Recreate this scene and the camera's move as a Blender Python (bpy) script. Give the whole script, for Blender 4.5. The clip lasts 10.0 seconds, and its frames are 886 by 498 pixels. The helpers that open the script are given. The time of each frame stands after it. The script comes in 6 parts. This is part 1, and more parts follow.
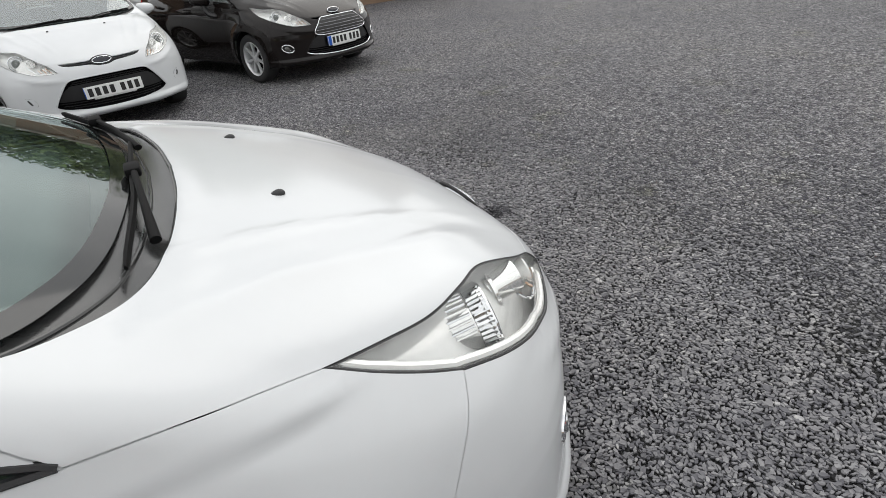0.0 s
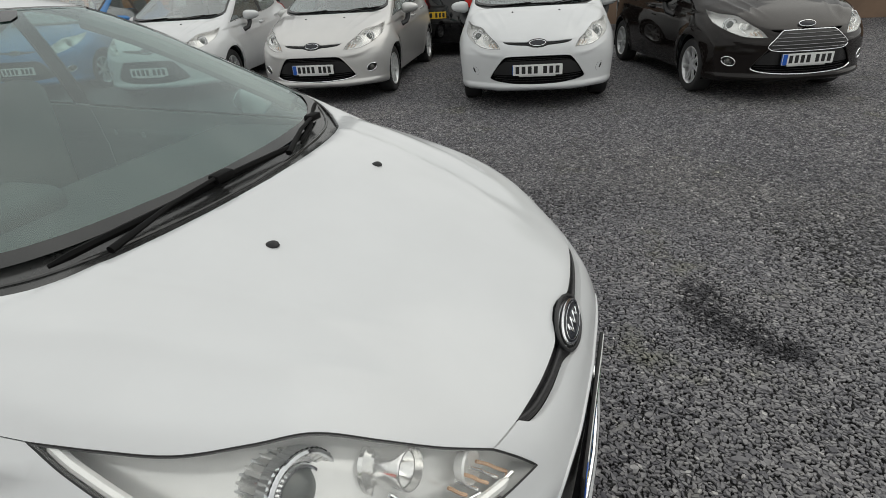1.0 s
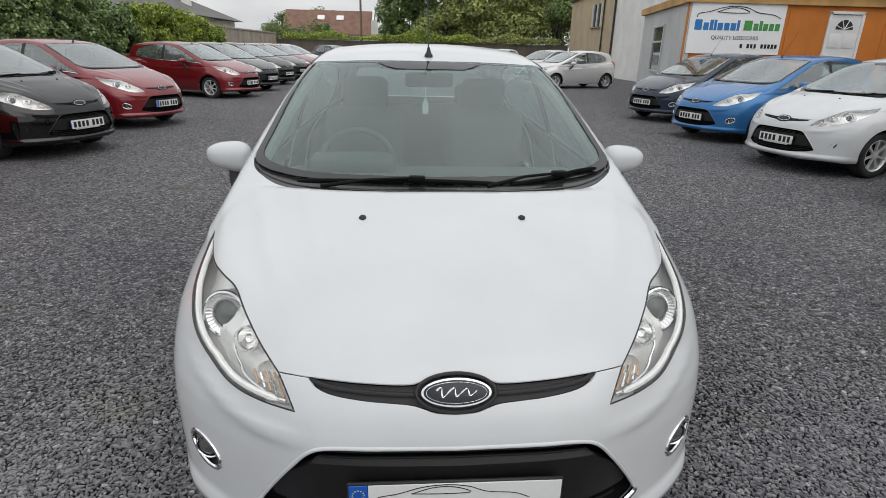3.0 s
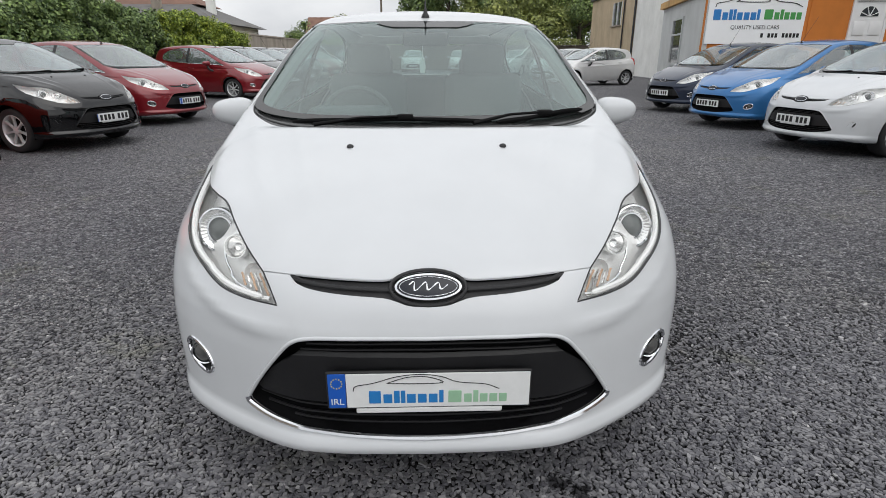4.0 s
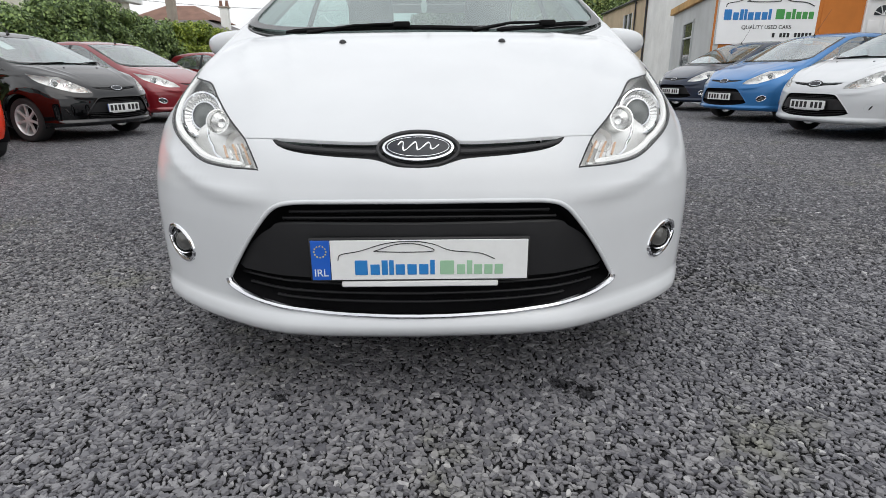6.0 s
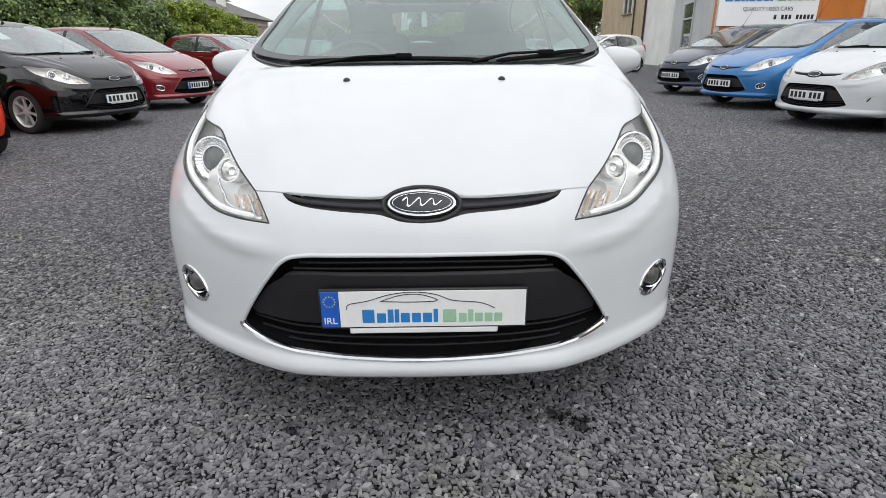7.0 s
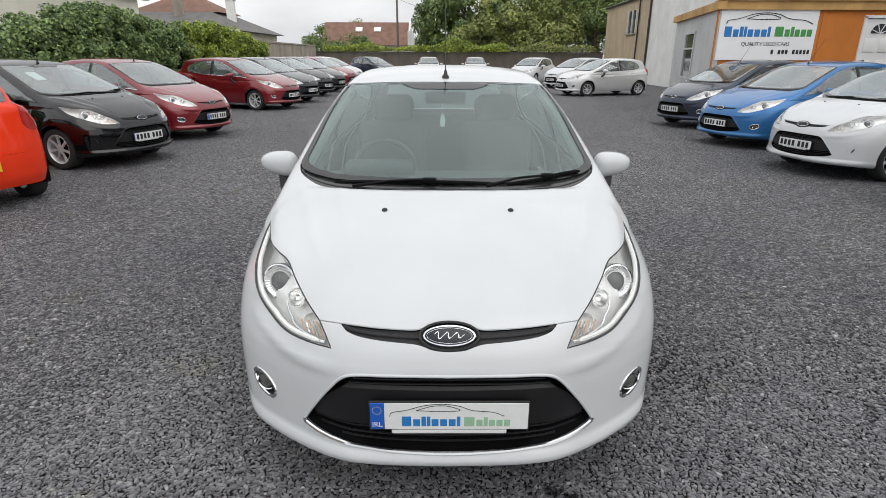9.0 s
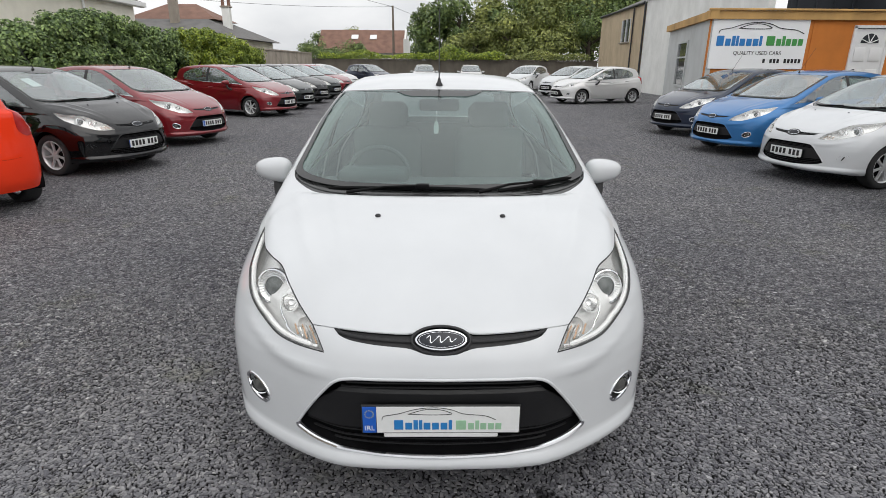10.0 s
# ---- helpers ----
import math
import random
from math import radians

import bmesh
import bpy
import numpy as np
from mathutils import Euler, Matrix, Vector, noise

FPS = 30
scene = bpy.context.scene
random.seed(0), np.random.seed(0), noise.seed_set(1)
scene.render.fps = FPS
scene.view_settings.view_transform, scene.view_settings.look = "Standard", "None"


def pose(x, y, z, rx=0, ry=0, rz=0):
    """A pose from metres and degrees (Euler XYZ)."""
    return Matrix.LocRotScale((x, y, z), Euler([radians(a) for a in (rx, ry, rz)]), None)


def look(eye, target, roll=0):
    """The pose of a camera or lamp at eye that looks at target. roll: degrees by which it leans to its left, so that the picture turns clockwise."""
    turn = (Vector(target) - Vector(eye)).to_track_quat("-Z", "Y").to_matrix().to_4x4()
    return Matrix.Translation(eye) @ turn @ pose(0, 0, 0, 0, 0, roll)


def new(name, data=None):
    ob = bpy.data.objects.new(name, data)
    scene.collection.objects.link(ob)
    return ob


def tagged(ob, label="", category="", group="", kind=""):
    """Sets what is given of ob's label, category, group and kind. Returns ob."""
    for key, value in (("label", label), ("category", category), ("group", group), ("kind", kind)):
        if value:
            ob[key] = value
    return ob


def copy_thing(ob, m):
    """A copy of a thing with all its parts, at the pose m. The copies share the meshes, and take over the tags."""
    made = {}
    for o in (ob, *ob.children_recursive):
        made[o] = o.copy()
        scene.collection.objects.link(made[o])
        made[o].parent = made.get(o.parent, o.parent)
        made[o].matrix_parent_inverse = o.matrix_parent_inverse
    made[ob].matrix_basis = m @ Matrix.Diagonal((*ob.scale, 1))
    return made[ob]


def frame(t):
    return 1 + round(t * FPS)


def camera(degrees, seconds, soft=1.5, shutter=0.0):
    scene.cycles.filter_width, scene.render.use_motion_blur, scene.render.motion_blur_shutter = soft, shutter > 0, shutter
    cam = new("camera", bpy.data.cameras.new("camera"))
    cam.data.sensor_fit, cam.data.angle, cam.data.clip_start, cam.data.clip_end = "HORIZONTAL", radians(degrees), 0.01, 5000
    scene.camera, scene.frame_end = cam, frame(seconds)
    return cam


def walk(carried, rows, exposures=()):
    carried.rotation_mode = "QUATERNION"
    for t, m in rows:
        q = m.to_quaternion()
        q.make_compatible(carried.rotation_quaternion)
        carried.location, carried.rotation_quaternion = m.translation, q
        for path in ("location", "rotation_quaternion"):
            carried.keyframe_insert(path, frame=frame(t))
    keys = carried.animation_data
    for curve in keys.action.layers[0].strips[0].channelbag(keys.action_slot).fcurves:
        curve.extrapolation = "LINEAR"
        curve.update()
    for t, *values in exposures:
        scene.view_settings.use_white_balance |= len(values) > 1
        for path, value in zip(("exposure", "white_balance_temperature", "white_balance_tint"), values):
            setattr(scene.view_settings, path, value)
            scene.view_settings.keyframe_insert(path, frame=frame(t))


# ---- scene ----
cam = camera(77.5, 10.0, soft=0.6)
EXPOSURES = [(0, 0.28, 6600, 9), (0.5, 0.03, 6700, 8), (1, -0.17, 6740, 6.5), (1.6, -0.06, 6680, 7), (2.7, -0.03, 6530, 9), (4, 0.1, 6420, 10), (5.5, 0.22, 6420, 10), (7, 0.33, 6420, 10), (8, 0.26, 6450, 10), (8.5, 0.25, 6480, 10), (9, 0.2, 6500, 10), (10, 0.16, 6500, 10)]
PATH = [
    (0, (-1.4, 0.859, 1.405), (0.154, 0.071, 0.423), -6.4),
    (0.2, (-1.382, 0.632, 1.393), (0.302, 0.143, 0.431), -7.6),
    (0.5, (-1.318, 0.416, 1.432), (0.442, 0.394, 0.484), -4.3),
    (0.8, (-1.196, 0.1, 1.425), (0.525, 0.528, 0.499), -5.3),
    (1, (-1.121, -0.028, 1.456), (0.555, 0.581, 0.551), -3.7),
    (1.2, (-1.035, -0.22, 1.442), (0.546, 0.648, 0.578), -3.5),
    (1.5, (-0.903, -0.434, 1.485), (0.479, 0.773, 0.688), -0.8),
    (1.8, (-0.726, -0.583, 1.48), (0.383, 0.903, 0.731), 1.7),
    (2, (-0.575, -0.641, 1.482), (0.325, 0.997, 0.769), 2.6),
    (2.2, (-0.458, -0.723, 1.499), (0.226, 1.028, 0.818), 3.2),
    (2.5, (-0.284, -0.852, 1.484), (0.06, 1.001, 0.814), 2.6),
    (2.7, (-0.204, -0.95, 1.493), (-0.021, 0.923, 0.817), 1.8),
    (3.8, (-0.024, -1.257, 1.365), (0.071, 0.613, 0.662), 0.7),
    (4, (-0.001, -1.254, 1.265), (0.055, 0.63, 0.597), 0.0),
    (4.2, (0.004, -1.274, 1.172), (0.036, 0.619, 0.527), -0.5),
    (4.5, (0.001, -1.271, 1.028), (0.011, 0.635, 0.419), -0.3),
    (5, (0.004, -1.277, 0.885), (0.012, 0.634, 0.294), -0.2),
    (5.5, (0.048, -1.284, 0.862), (0.061, 0.626, 0.269), -0.2),
    (6.8, (0.044, -1.293, 0.945), (0.058, 0.592, 0.276), -0.7),
    (7, (0.039, -1.299, 1.067), (0.058, 0.579, 0.379), -0.5),
    (7.2, (0.037, -1.341, 1.222), (0.05, 0.529, 0.513), -0.7),
    (7.5, (0.042, -1.403, 1.4), (0.039, 0.461, 0.675), -0.6),
    (8, (0.051, -1.544, 1.534), (0.025, 0.323, 0.817), 0.0),
    (8.5, (0.013, -1.578, 1.567), (0.001, 0.301, 0.882), 0.3),
    (9, (-0.032, -1.569, 1.571), (-0.021, 0.319, 0.91), 0.2),
    (9.5, (-0.033, -1.583, 1.569), (-0.007, 0.311, 0.928), 0.4),
    (10, (-0.02, -1.594, 1.573), (0.007, 0.301, 0.936), 0.4),
]
walk(cam, [(t, look(eye, target, roll)) for t, eye, target, roll in PATH], exposures=EXPOSURES)

# ---- light: an overcast sky and a very soft sun ----
SUN_EL, SUN_AZ = radians(48), radians(148)
world = bpy.data.worlds.new("overcast_sky")
scene.world = world
world.use_nodes = True
wn, wl = world.node_tree.nodes, world.node_tree.links
wn.clear()
w_out = wn.new("ShaderNodeOutputWorld")
w_bg = wn.new("ShaderNodeBackground")
w_sky = wn.new("ShaderNodeTexSky")
w_sky.sky_type, w_sky.sun_disc = "NISHITA", False
w_sky.sun_elevation, w_sky.sun_rotation = SUN_EL, SUN_AZ
w_sky.dust_density = 3.0
w_co = wn.new("ShaderNodeTexCoord")
w_map = wn.new("ShaderNodeMapping")
w_map.inputs["Scale"].default_value = (1.0, 1.0, 2.6)
w_noise = wn.new("ShaderNodeTexNoise")
w_noise.inputs["Scale"].default_value, w_noise.inputs["Detail"].default_value = 2.2, 6.0
w_noise.inputs["Roughness"].default_value = 0.52
w_ramp = wn.new("ShaderNodeValToRGB")
w_ramp.color_ramp.elements[0].position, w_ramp.color_ramp.elements[0].color = 0.34, (7.6, 7.75, 8.0, 1)
w_ramp.color_ramp.elements[1].position, w_ramp.color_ramp.elements[1].color = 0.66, (11.4, 11.4, 11.4, 1)
w_mix = wn.new("ShaderNodeMix")
w_mix.data_type = "RGBA"
w_mix.inputs[0].default_value = 0.92
wl.new(w_co.outputs["Generated"], w_map.inputs["Vector"])
wl.new(w_map.outputs["Vector"], w_noise.inputs["Vector"])
wl.new(w_noise.outputs["Fac"], w_ramp.inputs["Fac"])
wl.new(w_sky.outputs["Color"], w_mix.inputs[6])
wl.new(w_ramp.outputs["Color"], w_mix.inputs[7])
w_sep = wn.new("ShaderNodeSeparateXYZ")
w_up = wn.new("ShaderNodeMapRange")
w_up.inputs["From Min"].default_value, w_up.inputs["From Max"].default_value = 0.0, 1.0
w_up.inputs["To Min"].default_value, w_up.inputs["To Max"].default_value = 0.96, 1.42
w_gain = wn.new("ShaderNodeVectorMath")
w_gain.operation = "SCALE"
wl.new(w_co.outputs["Generated"], w_sep.inputs["Vector"])
wl.new(w_sep.outputs["Z"], w_up.inputs["Value"])
wl.new(w_mix.outputs[2], w_gain.inputs[0])
wl.new(w_up.outputs["Result"], w_gain.inputs["Scale"])
wl.new(w_gain.outputs["Vector"], w_bg.inputs["Color"])
w_bg.inputs["Strength"].default_value = 0.09
wl.new(w_bg.outputs["Background"], w_out.inputs["Surface"])

sun = new("sun", bpy.data.lights.new("sun", "SUN"))
sun.data.energy, sun.data.angle, sun.data.color = 0.7, radians(62), (1.0, 0.97, 0.93)
sun_dir = Vector((math.sin(SUN_AZ) * math.cos(SUN_EL), math.cos(SUN_AZ) * math.cos(SUN_EL), math.sin(SUN_EL)))
sun.matrix_world = look(sun_dir * 40, (0, 0, 0))


# ---- materials ----
def mat(name):
    m = bpy.data.materials.new(name)
    m.use_nodes = True
    nt = m.node_tree
    return m, nt, nt.nodes, nt.links, nt.nodes["Principled BSDF"]


def noise_node(nt, scale, detail=4.0, rough=0.55, coord="Object"):
    co = nt.nodes.new("ShaderNodeTexCoord")
    n = nt.nodes.new("ShaderNodeTexNoise")
    n.inputs["Scale"].default_value, n.inputs["Detail"].default_value = scale, detail
    n.inputs["Roughness"].default_value = rough
    nt.links.new(co.outputs[coord], n.inputs["Vector"])
    return n


def ramp_node(nt, src, stops):
    r = nt.nodes.new("ShaderNodeValToRGB")
    els = r.color_ramp.elements
    while len(els) < len(stops):
        els.new(0.5)
    for e, (pos, col) in zip(els, stops):
        e.position, e.color = pos, (*col, 1)
    nt.links.new(src, r.inputs["Fac"])
    return r


def bump_node(nt, src, strength, dist, bsdf):
    b = nt.nodes.new("ShaderNodeBump")
    b.inputs["Strength"].default_value, b.inputs["Distance"].default_value = strength, dist
    nt.links.new(src, b.inputs["Height"])
    nt.links.new(b.outputs["Normal"], bsdf.inputs["Normal"])
    return b


def paint(name, col, metal=0.0, flake=0.0, rough=0.35, coat=0.045, coat_ior=1.36):
    """Clear-coated car paint with a faint film of dust; flake: metallic sparkle."""
    m, nt, n, l, b = mat(name)
    dust_haze = noise_node(nt, 3.0, 6.0)
    lo = tuple(c * 0.94 for c in col)
    r = ramp_node(nt, dust_haze.outputs["Fac"], [(0.3, lo), (0.7, col)])
    l.new(r.outputs["Color"], b.inputs["Base Color"])
    b.inputs["Metallic"].default_value = metal
    b.inputs["Roughness"].default_value = rough
    b.inputs["Specular IOR Level"].default_value = 0.0 if not metal else 0.3
    b.inputs["Coat Weight"].default_value = 1.0
    b.inputs["Coat IOR"].default_value = coat_ior
    b.inputs["Coat Roughness"].default_value = coat
    return m


def plain(name, col, rough=0.5, metal=0.0, grain=0.0, scale=40.0, vary=0.12, coord="Object"):
    """A surface of one colour with mottling at two scales and, where asked, a fine grain."""
    m, nt, n, l, b = mat(name)
    a = noise_node(nt, scale, 6.0, 0.65, coord)
    lo = tuple(max(0.0, c * (1 - vary)) for c in col)
    hi = tuple(min(1.0, c * (1 + vary)) for c in col)
    r = ramp_node(nt, a.outputs["Fac"], [(0.3, lo), (0.7, hi)])
    l.new(r.outputs["Color"], b.inputs["Base Color"])
    b.inputs["Roughness"].default_value, b.inputs["Metallic"].default_value = rough, metal
    if grain:
        g = noise_node(nt, scale * 12, 3.0, 0.6, coord)
        bump_node(nt, g.outputs["Fac"], grain, 0.002, b)
    return m


def glass(name, tint, ior=1.5, dust_haze=0.0, sheen=(1.0, 1.0, 1.0), graze=1.0):
    m, nt, n, l, b = mat(name)
    n.remove(b)
    weight, steep, fres = n.new("ShaderNodeLayerWeight"), n.new("ShaderNodeMath"), n.new("ShaderNodeMath")
    weight.inputs["Blend"].default_value = 0.5
    face_on = ((ior - 1) / (ior + 1)) ** 2
    steep.operation, steep.inputs[1].default_value = "POWER", 4.0
    fres.operation, fres.inputs[1].default_value, fres.inputs[2].default_value = "MULTIPLY_ADD", graze - face_on, face_on
    l.new(weight.outputs["Facing"], steep.inputs[0])
    l.new(steep.outputs[0], fres.inputs[0])
    tr, gl, mix = n.new("ShaderNodeBsdfTransparent"), n.new("ShaderNodeBsdfGlossy"), n.new("ShaderNodeMixShader")
    tr.inputs["Color"].default_value = (*tint, 1)
    gl.inputs["Roughness"].default_value = 0.01
    gl.inputs["Color"].default_value = (*sheen, 1)
    l.new(fres.outputs[0], mix.inputs["Fac"])
    l.new(tr.outputs["BSDF"], mix.inputs[1])
    l.new(gl.outputs["BSDF"], mix.inputs[2])
    last = mix
    # pale diffuse film: brightens windows like reflected sky, and hazes the lamp lens
    if dust_haze:
        film, both_ = n.new("ShaderNodeBsdfDiffuse"), n.new("ShaderNodeMixShader")
        film.inputs["Color"].default_value = (0.70, 0.74, 0.72, 1)
        spots = noise_node(nt, 5.0, 5.0)
        amount = n.new("ShaderNodeMapRange")
        amount.inputs["To Min"].default_value, amount.inputs["To Max"].default_value = dust_haze * 0.7, dust_haze * 1.3
        l.new(spots.outputs["Fac"], amount.inputs["Value"])
        l.new(amount.outputs["Result"], both_.inputs["Fac"])
        l.new(mix.outputs["Shader"], both_.inputs[1])
        l.new(film.outputs["BSDF"], both_.inputs[2])
        last = both_
    l.new(last.outputs["Shader"], n["Material Output"].inputs["Surface"])
    return m


M_WHITE = paint("white_paint", (0.595, 0.612, 0.625), rough=0.5, coat=0.14, coat_ior=1.5)
M_SILVER = paint("silver_paint", (0.55, 0.548, 0.54), 0.5, 0.25, 0.36)
M_PALE = paint("pale_silver_paint", (0.66, 0.66, 0.655), 0.3, 0.25, 0.36)
M_BLACK = paint("black_paint", (0.003, 0.0032, 0.0038), coat=0.02, coat_ior=1.6)
M_BROWN = paint("dark_brown_paint", (0.010, 0.008, 0.0075))
M_RED = paint("wine_red_paint", (0.19, 0.006, 0.012), 0.3, 0.2, coat=0.03, coat_ior=1.6)
M_ORANGE = paint("bright_red_paint", (0.86, 0.050, 0.014))
M_BLUE = paint("bright_blue_paint", (0.030, 0.155, 0.38), 0.35, 0.2)
M_NAVY = paint("dark_grey_blue_paint", (0.014, 0.024, 0.048), 0.3, 0.2)
M_GREEN = paint("dark_grey_green_paint", (0.014, 0.020, 0.020), 0.3, 0.2)
M_TRIM = plain("black_plastic", (0.013, 0.013, 0.0145), 0.5, 0, 0.35, 60)
M_DARK = plain("dark_void", (0.006, 0.006, 0.007), 0.8)
M_RUBBER = plain("tyre_rubber", (0.022, 0.022, 0.023), 0.75, 0, 0.4, 30)
M_CHROME = plain("chrome", (0.75, 0.76, 0.78), 0.07, 1.0, vary=0.04)
M_ALLOY = plain("alloy_silver", (0.66, 0.67, 0.68), 0.3, 0.4, vary=0.06)
M_REFL = plain("lamp_reflector", (0.90, 0.90, 0.89), 0.14, 0.75, vary=0.04)
M_LAMPGREY = plain("lamp_bezel_grey", (0.86, 0.86, 0.85), 0.18, 0.2, vary=0.04)
M_PROJ = plain("projector_glass", (0.13, 0.14, 0.138), 0.08, 0.0, vary=0.03)
M_FOGGLASS = plain("fog_lamp_glass", (0.13, 0.13, 0.125), 0.06, 0.3, vary=0.1)
M_SLAT = plain("matt_black_plastic", (0.007, 0.007, 0.008), 0.45)
M_GLASS = glass("tinted_window_glass", (0.60, 0.74, 0.71), 2.0, 0.006, (0.86, 0.95, 0.94))
# parked cars' glass, whitened in colour to stand for the sky's reflection
M_HAZEGLASS = glass("dusty_window_glass", (0.62, 0.74, 0.73), 2.3, 0.09, (0.94, 0.98, 1.0))
M_LENS = glass("clear_lamp_lens", (0.97, 0.975, 0.97), 1.35, 0.02, graze=0.15)
M_REDLENS = plain("red_lamp_lens", (0.42, 0.012, 0.010), 0.12)
M_AMBER = plain("amber_bulb", (0.62, 0.42, 0.29), 0.2)
M_PLATE = plain("white_plate", (0.74, 0.75, 0.74), 0.35, vary=0.03)
M_YPLATE = plain("yellow_plate", (0.75, 0.47, 0.03), 0.35, vary=0.03)
M_INK = plain("black_ink", (0.012, 0.012, 0.012), 0.5)
M_EUBLUE = plain("plate_blue", (0.012, 0.10, 0.48), 0.35, vary=0.03)
M_STAR = plain("plate_yellow", (0.8, 0.62, 0.05), 0.4, vary=0.03)
M_LOGOBLUE = plain("sign_blue", (0.02, 0.19, 0.50), 0.45, vary=0.05)
M_LOGOGREEN = plain("sign_green", (0.06, 0.30, 0.07), 0.45, vary=0.05)
M_PLATEGREEN = plain("plate_pale_green", (0.30, 0.50, 0.33), 0.45, vary=0.05)
M_BADGE = plain("badge_navy", (0.008, 0.011, 0.018), 0.25, 0.0)
M_SEAT = plain("dark_seat_cloth", (0.13, 0.135, 0.135), 0.9, 0, 0.3, 60)
M_DASH = plain("dark_dashboard", (0.09, 0.093, 0.093), 0.65, 0, 0.3, 50)
M_SEAL = plain("black_rubber_seal", (0.007, 0.007, 0.008), 0.95, vary=0.1)
M_SEAL.node_tree.nodes["Principled BSDF"].inputs["Specular IOR Level"].default_value = 0.12
M_GRILLE = plain("satin_black_plastic", (0.008, 0.008, 0.009), 0.36, 0, 0.4, 60)
M_WIPER = plain("wiper_black", (0.004, 0.004, 0.0043), 0.65)
M_SCUTTLE = plain("scuttle_black", (0.030, 0.031, 0.031), 0.2, vary=0.3, scale=14)
M_FRIT = plain("black_screen_print", (0.012, 0.013, 0.013), 0.06, vary=0.15)
M_FRIT.node_tree.nodes["Principled BSDF"].inputs["IOR"].default_value = 1.6
M_LAMPSEAL = plain("lamp_seal_grey", (0.05, 0.05, 0.052), 0.6)
for m_, s_ in ((M_GRILLE, 0.45), (M_DARK, 0.1), (M_SLAT, 0.3), (M_WIPER, 0.12), (M_SCUTTLE, 0.8)):
    m_.node_tree.nodes["Principled BSDF"].inputs["Specular IOR Level"].default_value = s_
M_LINING = plain("grey_headlining", (0.24, 0.25, 0.24), 0.9, vary=0.05)
M_BARCHROME = plain("dark_chrome", (0.38, 0.38, 0.39), 0.15, 1.0, vary=0.05)
M_PAPER = plain("white_paper", (0.75, 0.75, 0.73), 0.7, vary=0.03)


from mathutils import geometry


# ---- building helpers ----
def part(name, bm, material, parent, label="", smooth=True):
    """Links a bmesh as one mesh object under a thing or a part."""
    me = bpy.data.meshes.new(name)
    bm.normal_update()
    bm.to_mesh(me)
    bm.free()
    if smooth:
        me.shade_smooth()
        me.set_sharp_from_angle(angle=radians(38))
    return mesh_part(name, me, material, parent, label)


def mesh_part(name, me, material, parent, label=""):
    ob = new(name, me)
    if material is not None and not me.materials:
        me.materials.append(material)
    ob.parent = parent
    if label:
        tagged(ob, label)
    return ob


def thing(name, label, category, group="", at=None, kind=""):
    ob = new(name)
    ob.empty_display_size = 0.2
    if at is not None:
        ob.matrix_world = at
    return tagged(ob, label, category, group, kind)


def box_bm(sx, sy, sz, at=(0, 0, 0), bevel=0.0, seg=2, rot=None):
    bm = bmesh.new()
    bmesh.ops.create_cube(bm, size=1.0)
    bmesh.ops.scale(bm, vec=(sx, sy, sz), verts=bm.verts)
    if bevel:
        bmesh.ops.bevel(bm, geom=list(bm.edges), offset=bevel, segments=seg, affect="EDGES", profile=0.5)
    if rot is not None:
        bmesh.ops.transform(bm, matrix=rot, verts=bm.verts)
    bmesh.ops.translate(bm, vec=at, verts=bm.verts)
    return bm


def lathe_bm(profile, seg=40, m=None, closed=False):
    """A profile of (radius, height) turned about z."""
    bm = bmesh.new()
    rings = []
    for r, h in profile:
        rings.append([bm.verts.new((r * math.cos(2 * math.pi * k / seg), r * math.sin(2 * math.pi * k / seg), h)) for k in range(seg)])
    pairs = list(zip(rings, rings[1:])) + ([(rings[-1], rings[0])] if closed else [])
    for a, b in pairs:
        for k in range(seg):
            bm.faces.new((a[k], a[(k + 1) % seg], b[(k + 1) % seg], b[k]))
    bmesh.ops.recalc_face_normals(bm, faces=bm.faces)
    if m is not None:
        bmesh.ops.transform(bm, matrix=m, verts=bm.verts)
    return bm


def tube_bm(points, radius, seg=8, flat=1.0):
    """A tube along points; radius may be a number or one for each point; flat squeezes it in height."""
    bm = bmesh.new()
    pts = [Vector(p) for p in points]
    rad = radius if isinstance(radius, (list, tuple)) else [radius] * len(pts)
    rings = []
    for k, p in enumerate(pts):
        d = (pts[min(k + 1, len(pts) - 1)] - pts[max(k - 1, 0)]).normalized()
        a = d.cross(Vector((0, 0, 1)))
        a = a.normalized() if a.length > 1e-4 else Vector((1, 0, 0))
        b = a.cross(d)
        rings.append([bm.verts.new(p + rad[k] * (math.cos(2 * math.pi * j / seg) * a + flat * math.sin(2 * math.pi * j / seg) * b)) for j in range(seg)])
    for r0, r1 in zip(rings, rings[1:]):
        for j in range(seg):
            bm.faces.new((r0[j], r0[(j + 1) % seg], r1[(j + 1) % seg], r1[j]))
    bm.faces.new(rings[0])
    bm.faces.new(rings[-1])
    bmesh.ops.recalc_face_normals(bm, faces=bm.faces)
    return bm


